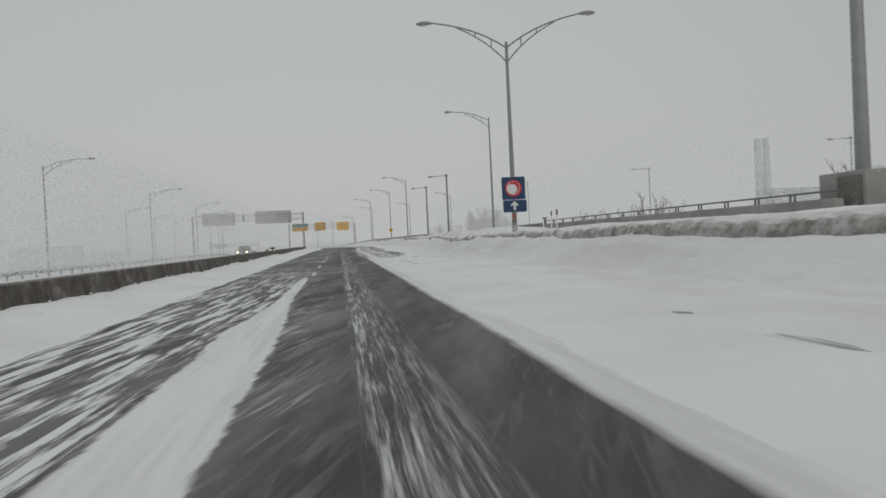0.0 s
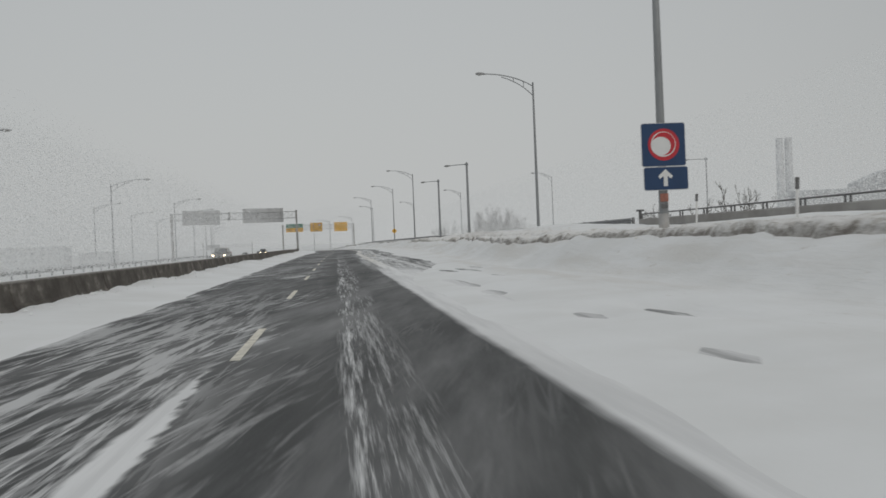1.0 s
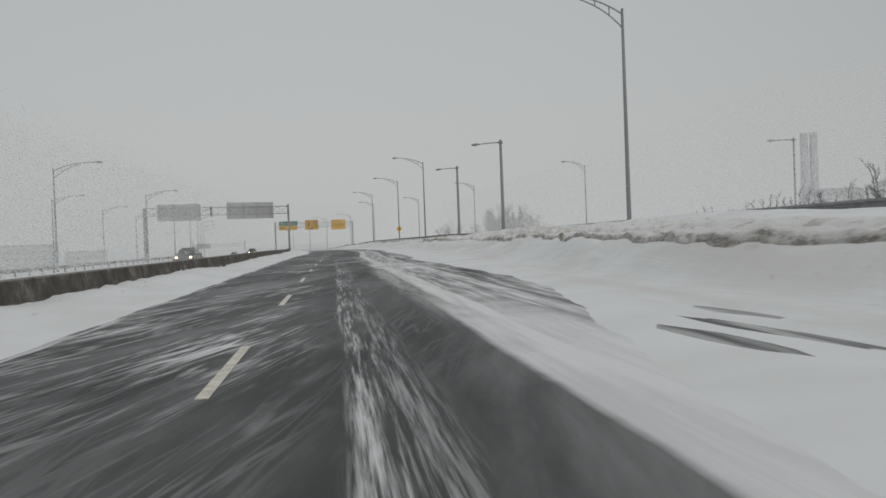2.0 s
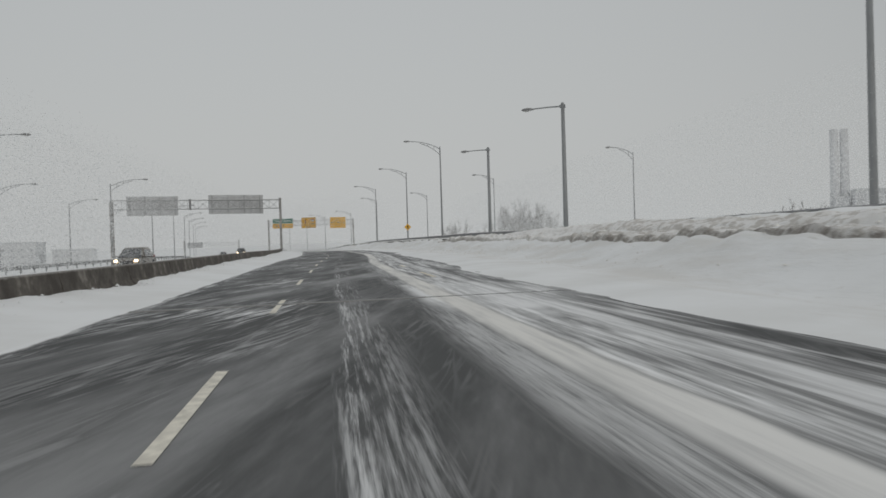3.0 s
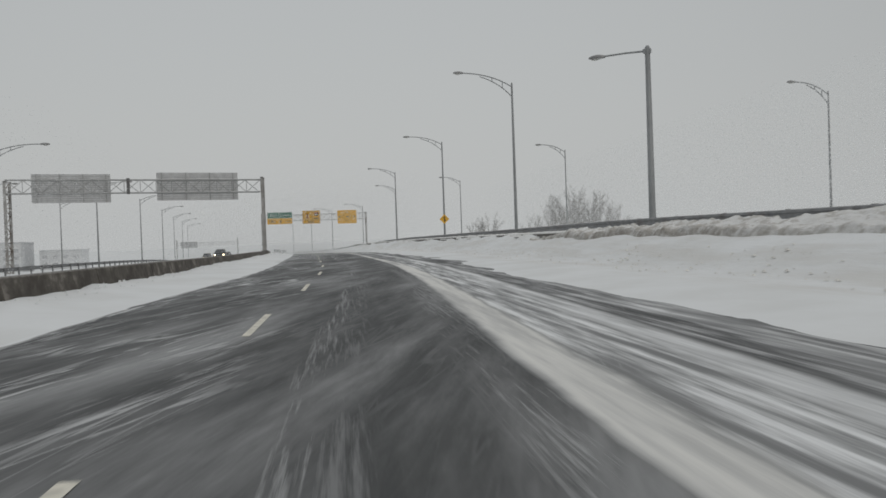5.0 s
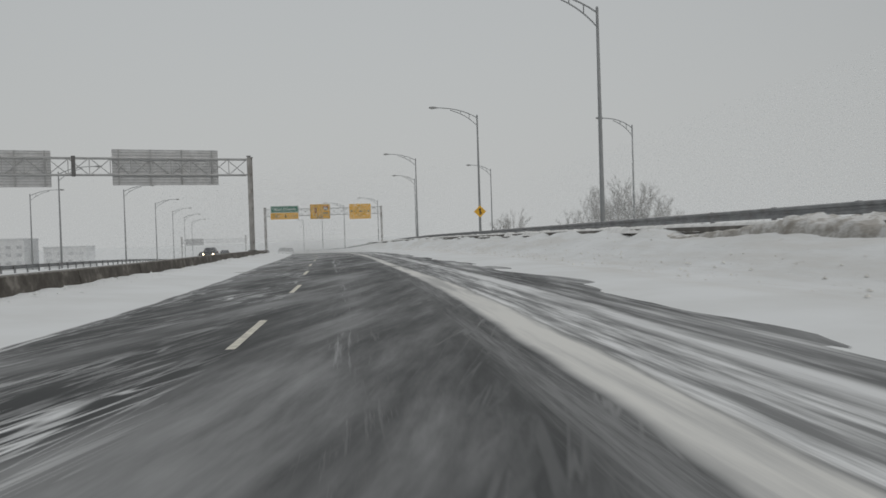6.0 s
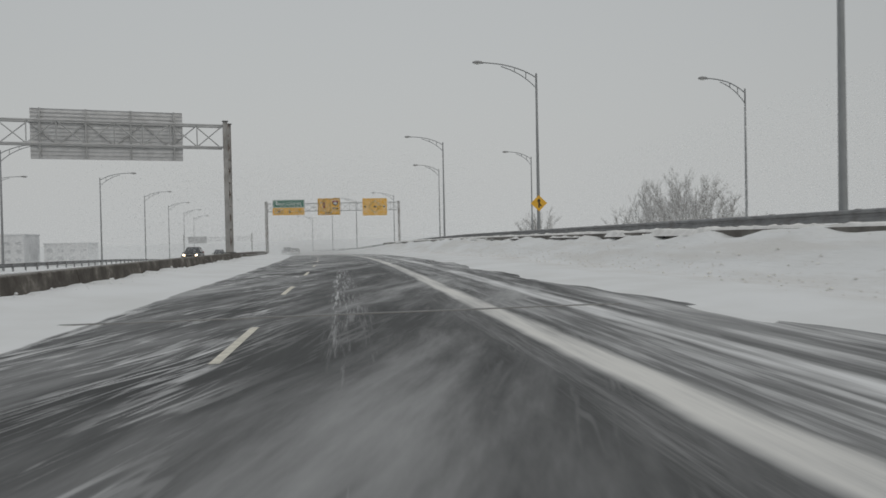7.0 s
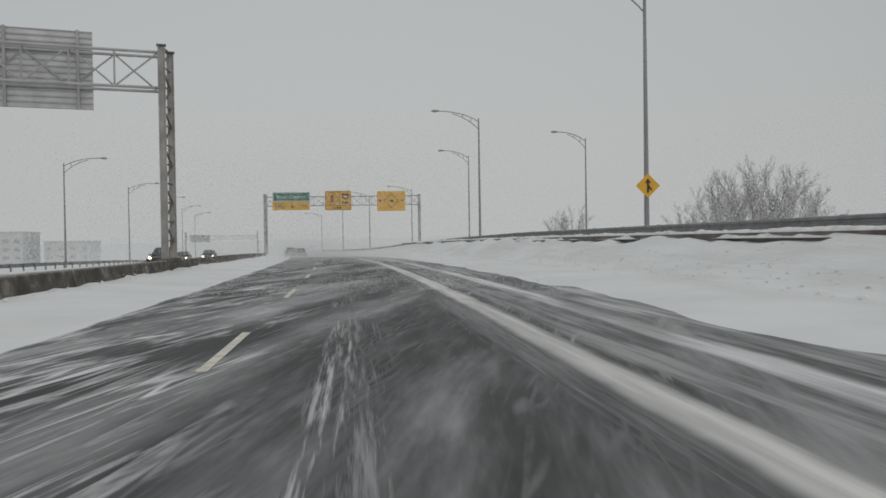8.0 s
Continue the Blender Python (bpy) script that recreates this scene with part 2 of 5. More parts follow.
        cover = n.m("MAXIMUM", cover, n.step(over, -0.06, 0.05))
        # a sandy windrow on the edge line, streaks inside it, wheel-wide bands of powder outside
        swing = n.m("ADD", n.m("ADD", bend, -0.21), n.m("ADD", n.m("MULTIPLY", n.step(v, 96.0, 110.0), 0.21), n.m("MULTIPLY", n.step(v, 108.0, 150.0), 0.27)))
        um = n.m("SUBTRACT", n.m("ADD", n.m("ADD", u, n.m("MULTIPLY", wave, 0.16)), n.m("MULTIPLY", n.m("SUBTRACT", along, 0.5), 0.17)), swing)
        soft = n.noise(n.xyz(n.m("MULTIPLY", u, 1.4), n.m("MULTIPLY", v, 0.10), 3.0), 1.0, 4, 0.6)

        def band(lo, hi, s0, s1):
            return n.m("MULTIPLY", n.step(um, lo - s0, lo + s0), n.step(um, hi + s1, hi - s1))

        fill = n.step(n.m("ADD", n.m("MULTIPLY", along, 0.5), n.m("MULTIPLY", soft, 0.5)), 0.64, 0.42)
        late = n.step(v, 130.0, 150.0)
        windrow = n.m("MULTIPLY", n.m("MULTIPLY", band(2.92, 3.50, 0.10, 0.14), n.step(n.m("ADD", um, n.m("MULTIPLY", late, 0.20)), 3.62, 3.38)), n.m("ADD", 0.60, n.m("MULTIPLY", fill, 0.38)))
        cover = n.m("MAXIMUM", cover, windrow)
        cover = n.m("MAXIMUM", cover, n.m("MULTIPLY", band(2.40, 2.95, 0.25, 0.10), n.m("MULTIPLY", n.step(n.m("ADD", n.m("MULTIPLY", fine, 0.45), n.m("MULTIPLY", soft, 0.55)), 0.38, 0.66), n.m("MULTIPLY", n.step(v, 44.0, 60.0), n.m("SUBTRACT", 0.62, n.m("MULTIPLY", n.step(v, 98.0, 120.0), 0.36))))))
        cover = n.m("MAXIMUM", cover, n.m("MULTIPLY", band(3.45, 4.45, 0.10, 0.25), n.m("ADD", n.m("MULTIPLY", n.step(along, 0.38, 0.66), n.m("SUBTRACT", 0.78, n.m("MULTIPLY", late, 0.46))), n.m("SUBTRACT", 0.22, n.m("MULTIPLY", late, 0.12)))))
        cover = n.m("MAXIMUM", cover, n.m("MULTIPLY", band(4.32, 4.76, 0.12, 0.14), n.m("ADD", 0.35, n.m("MULTIPLY", fill, 0.58))))
        blow = n.m("MULTIPLY", n.step(n.m("ADD", v, n.m("MULTIPLY", wave, 5.0)), 67.0, 72.0), n.step(n.m("ADD", v, n.m("MULTIPLY", wave, 7.0)), 82.0, 77.0))
        cover = n.m("MAXIMUM", cover, n.m("MULTIPLY", n.m("MULTIPLY", band(2.65, 5.0, 0.2, 0.5), blow), n.m("ADD", 0.35, n.m("MULTIPLY", fill, 0.6))))
        calm = n.m("SUBTRACT", 1.0, n.m("MULTIPLY", n.step(v, 106.0, 120.0), 0.32))
        cover = n.m("MAXIMUM", cover, n.m("MULTIPLY", n.m("MULTIPLY", n.step(um, 4.7, 5.0), calm), n.m("ADD", n.m("MULTIPLY", n.step(along, 0.43, 0.68), 0.60), n.m("MULTIPLY", n.step(soft, 0.36, 0.66), 0.46))))
        cover = n.m("MAXIMUM", cover, n.m("MULTIPLY", band(2.66, 4.3, 0.09, 0.3), n.m("MULTIPLY", n.step(n.m("ADD", v, n.m("MULTIPLY", wave, 14.0)), 62.0, 46.0), n.m("ADD", 0.80, n.m("MULTIPLY", fill, 0.18)))))
    else:
        cover = n.m("MAXIMUM", cover, n.step(along, 0.6, 0.42))
    cover = n.m("MINIMUM", cover, 1.0)
    powder = n.mix(n.m("MULTIPLY", n.m("MULTIPLY", windrow, n.step(v, 50.0, 70.0)), 0.8), (0.83, 0.84, 0.845), (0.80, 0.785, 0.74)) if main else (0.83, 0.84, 0.845)
    c = n.mix(n.m("MULTIPLY", cover, 0.96), base, powder)
    n.bump(n.m("ADD", n.m("MULTIPLY", agg, 0.25), cover), 0.35, 0.012)
    rough = n.m("ADD", 0.68, n.m("MULTIPLY", cover, 0.2))
    n.bsdf.inputs["Specular IOR Level"].default_value = 0.3
    return n.done(c, rough)


def plain_material(name, color, rough=0.6, metal=0.0, vary=0.12, scale=3.0, bump=0.1, dirt=None):
    n = Nodes(name)
    p = n.coord()
    f = n.noise(p, scale, 5, 0.6)
    lo, hi = tuple(c * (1 - vary) for c in color), tuple(min(1, c * (1 + vary)) for c in color)
    c = n.mix(n.step(f, 0.3, 0.7), lo, hi)
    if dirt:
        c = n.mix(n.m("MULTIPLY", n.step(n.noise(p, scale * 0.4, 6, 0.7), 0.5, 0.7), 0.7), c, dirt)
    if bump:
        n.bump(n.noise(p, scale * 8, 4, 0.6), bump, 0.01)
    return n.done(c, rough, metal)


def glow_material(name, color, strength):
    n = Nodes(name)
    n.bsdf.inputs["Emission Color"].default_value = (*color, 1)
    n.bsdf.inputs["Emission Strength"].default_value = strength
    return n.done(color, 0.3)


SNOW = snow_material()
CRUST = plain_material("crusted_snow", (0.78, 0.775, 0.76), 0.85, 0, 0.12, 2.5, 0.3, (0.66, 0.645, 0.61))
CLOD = plain_material("grey_snow", (0.75, 0.735, 0.70), 0.85, 0, 0.25, 5.0, 0.3)
VERGE = bank_snow_material()
DIRTY = dirty_snow_material()
ASPHALT = road_material("snow_blown_asphalt")
ASPHALT_FAR = road_material("snowy_asphalt", False)
CONCRETE = plain_material("weathered_concrete", (0.17, 0.16, 0.145), 0.9, 0, 0.3, 0.9, 0.5, (0.085, 0.078, 0.07))


def barrier_material():
    """Old concrete, brown with road grime, spalled pale in patches, paler along its top."""
    n = Nodes("grimy_concrete")
    p = n.coord()
    x, y, z = n.split(p)
    q = n.xyz(x, n.m("ADD", y, n.m("MULTIPLY", n.rand(), 60.0)), z)
    blot, fine = n.noise(q, 1.6, 7, 0.66), n.noise(q, 9.0, 5, 0.65)
    c = n.mix(n.step(blot, 0.36, 0.66), (0.060, 0.052, 0.044), (0.135, 0.122, 0.106))
    c = n.mix(n.m("MULTIPLY", n.step(blot, 0.555, 0.64), 0.7), c, (0.26, 0.24, 0.215))
    drip = n.noise(n.xyz(n.m("MULTIPLY", x, 3.0), n.m("MULTIPLY", y, 4.0), n.m("MULTIPLY", z, 0.7)), 1.0, 5, 0.6)
    c = n.mix(n.m("MULTIPLY", n.step(drip, 0.52, 0.70), 0.28), c, (0.045, 0.038, 0.032))
    c = n.mix(n.m("MULTIPLY", n.step(n.m("ADD", z, n.m("MULTIPLY", n.m("SUBTRACT", fine, 0.5), 0.12)), 0.60, 0.65), 0.65), c, (0.36, 0.35, 0.33))
    n.bump(n.m("ADD", n.m("MULTIPLY", fine, 0.5), blot), 0.6, 0.03)
    return n.done(c, 0.92)


GRIMY = barrier_material()
PALE_CONCRETE = plain_material("grey_concrete", (0.33, 0.32, 0.305), 0.9, 0, 0.15, 0.8, 0.3, (0.22, 0.21, 0.195))
STEEL = plain_material("galvanised_steel", (0.30, 0.31, 0.315), 0.55, 0.35, 0.08, 1.5, 0.02)
LEG_STEEL = plain_material("stained_galvanised_steel", (0.44, 0.435, 0.425), 0.6, 0.2, 0.22, 1.2, 0.05, (0.24, 0.205, 0.175))
RIB = plain_material("dull_aluminium", (0.50, 0.505, 0.51), 0.6, 0.2, 0.1, 2.0, 0.03)
RUSTY = plain_material("rust_stained_steel", (0.20, 0.165, 0.14), 0.75, 0.1, 0.3, 5.0, 0.1, (0.13, 0.10, 0.08))
DARK_STEEL = plain_material("weathered_steel", (0.17, 0.17, 0.17), 0.6, 0.3, 0.2, 4.0, 0.05, (0.11, 0.09, 0.08))
RAIL_STEEL = plain_material("guardrail_steel", (0.25, 0.255, 0.26), 0.55, 0.4, 0.2, 3.0, 0.05, (0.15, 0.13, 0.12))
HEAD = plain_material("lamp_head_grey", (0.30, 0.30, 0.30), 0.5, 0.2)
LENS = plain_material("lamp_lens", (0.5, 0.5, 0.48), 0.2, 0, 0.05)
GANTRY_STEEL = plain_material("pale_galvanised_steel", (0.46, 0.465, 0.465), 0.6, 0.2, 0.12, 1.5, 0.03)
ALU = plain_material("sheet_aluminium", (0.70, 0.705, 0.71), 0.55, 0.25, 0.1, 2.0, 0.05)
PAINT = plain_material("road_paint", (0.70, 0.67, 0.58), 0.7, 0, 0.2, 8.0, 0.1, (0.46, 0.44, 0.39))
SANDY_PAINT = plain_material("sandy_yellow_paint", (0.66, 0.61, 0.50), 0.8, 0, 0.15, 3.0, 0.1, (0.74, 0.72, 0.66))
EDGE_PAINT = plain_material("snowed_paint", (0.74, 0.735, 0.71), 0.75, 0, 0.12, 0.9, 0.1, (0.62, 0.59, 0.50))
SIGN_BLUE = plain_material("sign_blue", (0.020, 0.055, 0.135), 0.45, 0, 0.08, 2.0, 0)
SIGN_RED = plain_material("sign_red", (0.55, 0.03, 0.045), 0.45, 0, 0.06, 2.0, 0)
FADED_RED = plain_material("faded_red", (0.36, 0.15, 0.11), 0.6, 0, 0.25, 9.0, 0.05)
SIGN_WHITE = plain_material("sign_white", (0.78, 0.78, 0.77), 0.45, 0, 0.04, 2.0, 0)
SIGN_GREEN = plain_material("sign_green", (0.015, 0.16, 0.10), 0.45, 0, 0.06, 2.0, 0)
SIGN_YELLOW = plain_material("sign_yellow", (0.80, 0.44, 0.04), 0.45, 0, 0.05, 2.0, 0)
SIGN_BLACK = plain_material("sign_black", (0.02, 0.02, 0.02), 0.5, 0, 0.05, 2.0, 0)
# bark of the far trees, lightened in its colour to stand in for haze
BARK = plain_material("haze_pale_bark", (0.34, 0.33, 0.32), 0.9, 0, 0.25, 6.0, 0.3)
DARK_BARK = plain_material("dark_bark", (0.12, 0.11, 0.10), 0.9, 0, 0.2, 6.0, 0.2)
# far walls and windows: haze is put into these pale, close tones
WALLING = plain_material("haze_pale_cladding", (0.57, 0.58, 0.59), 0.8, 0, 0.05, 0.2, 0)
GREY_WALL = plain_material("haze_grey_cladding", (0.64, 0.65, 0.66), 0.8, 0, 0.06, 0.2, 0)
GREY_WINDOW = plain_material("haze_grey_window_band", (0.46, 0.47, 0.485), 0.4, 0, 0.06, 0.5, 0)
DARK_WALL = plain_material("haze_pale_window_band", (0.52, 0.53, 0.54), 0.4, 0, 0.1, 0.5, 0)
CAR_GREY = plain_material("car_grey", (0.10, 0.105, 0.11), 0.3, 0.3, 0.1, 2.0, 0, (0.25, 0.24, 0.23))
CAR_DARK = plain_material("car_dark", (0.075, 0.078, 0.082), 0.3, 0.2, 0.1, 2.0, 0, (0.16, 0.155, 0.15))
CAR_BEIGE = plain_material("car_beige", (0.17, 0.15, 0.125), 0.35, 0.3, 0.1, 2.0, 0, (0.20, 0.18, 0.16))
GLASS = plain_material("car_glass", (0.06, 0.065, 0.07), 0.12, 0, 0.05, 2.0, 0)
RUBBER = plain_material("rubber", (0.02, 0.02, 0.02), 0.85, 0, 0.1, 6.0, 0.1)
HEADLIGHT = glow_material("headlight", (1.0, 0.80, 0.52), 6.0)
TAILLIGHT = plain_material("tail_light", (0.22, 0.02, 0.02), 0.3, 0, 0.05, 2.0, 0)


# ---- shapes ----
def curve_x(y):
    """The lane line's place across, along the road."""
    y = np.asarray(y, float)
    return -0.78 - np.clip(y - 125.0, 0, 175) ** 2 / 2000.0 - np.clip(y - 300.0, 0, None) * 0.175


def road_z(y):
    y = np.asarray(y, float)
    return -np.clip(y - 145.0, 0, 155) ** 2 / 11000.0 - np.clip(y - 300.0, 0, None) * 0.0282 * np.exp(-np.clip(y - 300.0, 0, None) / 900.0)


def lattice(ix, iy, seed):
    h = (ix.astype(np.int64) * 374761393 + iy.astype(np.int64) * 668265263 + seed * 974634777) & 0x7FFFFFFF
    h = ((h ^ (h >> 13)) * 1274126177) & 0x7FFFFFFF
    return ((h ^ (h >> 16)) & 0xFFFF) / 65535.0


def vnoise(x, y, seed=0, octaves=4):
    """Soft lattice noise, -1 to 1."""
    x, y = np.broadcast_arrays(np.asarray(x, float), np.asarray(y, float))
    total, amp, norm = np.zeros(x.shape), 1.0, 0.0
    for o in range(octaves):
        fx, fy = x * 2**o + 17.3 * o, y * 2**o - 9.1 * o
        ix, iy = np.floor(fx), np.floor(fy)
        tx, ty = fx - ix, fy - iy
        tx, ty = tx * tx * (3 - 2 * tx), ty * ty * (3 - 2 * ty)
        a, b = lattice(ix, iy, seed + o), lattice(ix + 1, iy, seed + o)
        c, d = lattice(ix, iy + 1, seed + o), lattice(ix + 1, iy + 1, seed + o)
        total += amp * ((a * (1 - tx) + b * tx) * (1 - ty) + (c * (1 - tx) + d * tx) * ty)
        norm += amp
        amp *= 0.5
    return total / norm * 2 - 1


def finish(name, verts, faces, material, smooth=False):
    me = bpy.data.meshes.new(name)
    me.from_pydata(verts, [], faces)
    me.materials.append(material)
    if smooth:
        me.polygons.foreach_set("use_smooth", [True] * len(me.polygons))
    me.update()
    return new(name, me)


def sheet(name, us, ys, height, material, uv=False, smooth=True):
    """A grid that follows the road: us across it, ys along it."""
    U, Y = np.meshgrid(us, ys)
    Z = height(U, Y)
    verts = np.stack([U + curve_x(Y), Y, Z], -1).reshape(-1, 3)
    k = np.arange(len(us) * len(ys)).reshape(len(ys), len(us))
    faces = np.stack([k[:-1, :-1], k[:-1, 1:], k[1:, 1:], k[1:, :-1]], -1).reshape(-1, 4)
    ob = finish(name, verts.tolist(), faces.tolist(), material, smooth)
    if uv:
        layer = ob.data.uv_layers.new(name="road")
        flat = np.stack([U, Y], -1).reshape(-1, 2)
        layer.data.foreach_set("uv", flat[faces.reshape(-1)].ravel())
    return ob


def part(name, bm, material, parent, label="", smooth=False):
    me = bpy.data.meshes.new(name)
    bmesh.ops.recalc_face_normals(bm, faces=bm.faces)
    bm.to_mesh(me)
    bm.free()
    me.materials.append(material)
    if smooth:
        me.polygons.foreach_set("use_smooth", [True] * len(me.polygons))
    ob = new(name, me)
    if parent:
        ob.parent = parent
    return tagged(ob, label)


def box(x0, x1, y0, y1, z0, z1, bevel=0.0, bm=None):
    bm = bm or bmesh.new()
    made = bmesh.ops.create_cube(bm, size=1.0)["verts"]
    for w in made:
        w.co = Vector((x0 + (w.co.x + 0.5) * (x1 - x0), y0 + (w.co.y + 0.5) * (y1 - y0), z0 + (w.co.z + 0.5) * (z1 - z0)))
    if bevel:
        edges = list({e for w in made for e in w.link_edges})
        bmesh.ops.bevel(bm, geom=edges, offset=bevel, segments=2, affect="EDGES", profile=0.6)
    return bm


def tube(points, radii, seg=8, bm=None):
    """A round bar through points, capped."""
    bm = bm or bmesh.new()
    pts = [Vector(p) for p in points]
    radii = radii if isinstance(radii, (list, tuple)) else [radii] * len(pts)
    rings = []
    for i, p in enumerate(pts):
        d = (pts[min(i + 1, len(pts) - 1)] - pts[max(i - 1, 0)]).normalized()
        side = d.cross(Vector((0, 1, 0)) if abs(d.y) < 0.9 else Vector((1, 0, 0))).normalized()
        up = d.cross(side)
        rings.append([bm.verts.new(p + (side * math.cos(2 * math.pi * k / seg) + up * math.sin(2 * math.pi * k / seg)) * radii[i]) for k in range(seg)])
    for a, b in zip(rings, rings[1:]):
        for k in range(seg):
            bm.faces.new((a[k], a[(k + 1) % seg], b[(k + 1) % seg], b[k]))
    bm.faces.new(rings[0][::-1])
    bm.faces.new(rings[-1])
    return bm


def prism(outline, y0, y1, bm=None):
    """A flat outline in x and z, drawn out along y."""
    bm = bm or bmesh.new()
    a = [bm.verts.new((x, y0, z)) for x, z in outline]
    b = [bm.verts.new((x, y1, z)) for x, z in outline]
    bm.faces.new(a)
    bm.faces.new(b[::-1])
    n = len(a)
    for i in range(n):
        bm.faces.new((a[i], b[i], b[(i + 1) % n], a[(i + 1) % n]))
    return bm


def rounded(w, h, r, n=5):
    """A rounded rectangle's outline about the origin."""
    out = []
    for cx, cz, a0 in ((w / 2 - r, h / 2 - r, 0), (-w / 2 + r, h / 2 - r, 90), (-w / 2 + r, -h / 2 + r, 180), (w / 2 - r, -h / 2 + r, 270)):
        out += [(cx + r * math.cos(radians(a0 + 90 * i / n)), cz + r * math.sin(radians(a0 + 90 * i / n))) for i in range(n + 1)]
    return out


def disc(r, n=32, sx=1.0, cx=0.0, cz=0.0):
    return [(cx + sx * r * math.cos(2 * math.pi * i / n), cz + r * math.sin(2 * math.pi * i / n)) for i in range(n)]


def moved(bm, x, y, z):
    bmesh.ops.translate(bm, verts=bm.verts, vec=(x, y, z))
    return bm


def letters(name, text, size, material, parent, x, y, z):
    """Raised lettering that faces the traffic (towards -y)."""
    cu = bpy.data.curves.new(name, "FONT")
    cu.body, cu.size, cu.extrude, cu.align_x, cu.align_y = text, size, 0.004, "CENTER", "CENTER"
    tmp = bpy.data.objects.new("tmp", cu)
    scene.collection.objects.link(tmp)
    me = bpy.data.meshes.new_from_object(tmp.evaluated_get(bpy.context.evaluated_depsgraph_get()))
    bpy.data.objects.remove(tmp)
    me.materials.clear()
    me.materials.append(material)
    ob = new(name, me)
    ob.parent = parent
    ob.matrix_basis = pose(x, y, z, 90, 0, 0)
    return ob


def thing(name, m, label, category, group=""):
    e = new(name)
    e.empty_display_size = 0.3
    e.matrix_basis = m
    return tagged(e, label, category, group)


# ---- ground ----
def blend(a, b, t):
    return a + (b - a) * np.clip(t, 0, 1)


def rise(v, lo, hi):
    t = np.clip((v - lo) / (hi - lo), 0, 1)
    return t * t * (3 - 2 * t)


def rail_u(y):
    return 15.9 - np.clip(np.asarray(y, float) - 57, 0, 112) * 0.0235


def rail_z(y):
    return 2.02 - np.clip(np.asarray(y, float) - 57, 0, 170) * 0.0044


def rail_top(y):
    """The guardrail sinks with the road where it dips."""
    y = np.asarray(y, float)
    low = np.interp(y, [205, 225, 258, 270, 296, 332, 380], [1.37, 1.12, 0.45, 0.12, -0.60, -1.28, -1.95])
    near = rail_z(y) - 0.22 + 0.20 * rise(y, 108, 136) + 0.02 * rise(y, 140, 195)
    return np.where(y < 205, near, low)


# places where the wind has laid the asphalt of the shoulder bare: across, along, half length
BARE = ((5.2, 29.4, 1.3), (4.2, 29.6, 0.9), (4.2, 25.8, 0.9), (5.6, 38.3, 1.0), (7.0, 45.5, 1.5), (4.0, 35.1, 1.2), (6.0, 48.8, 2.0), (4.95, 6.7, 1.3), (5.0, 9.5, 0.6), (5.7, 20.2, 0.6), (5.4, 41.8, 1.6), (3.7, 33.4, 1.2), (3.9, 39.9, 1.8), (4.7, 46.4, 2.0), (5.4, 46.8, 3.2), (3.95, 37.8, 1.2), (6.75, 135.0, 2.2), (6.7, 142.6, 1.3))


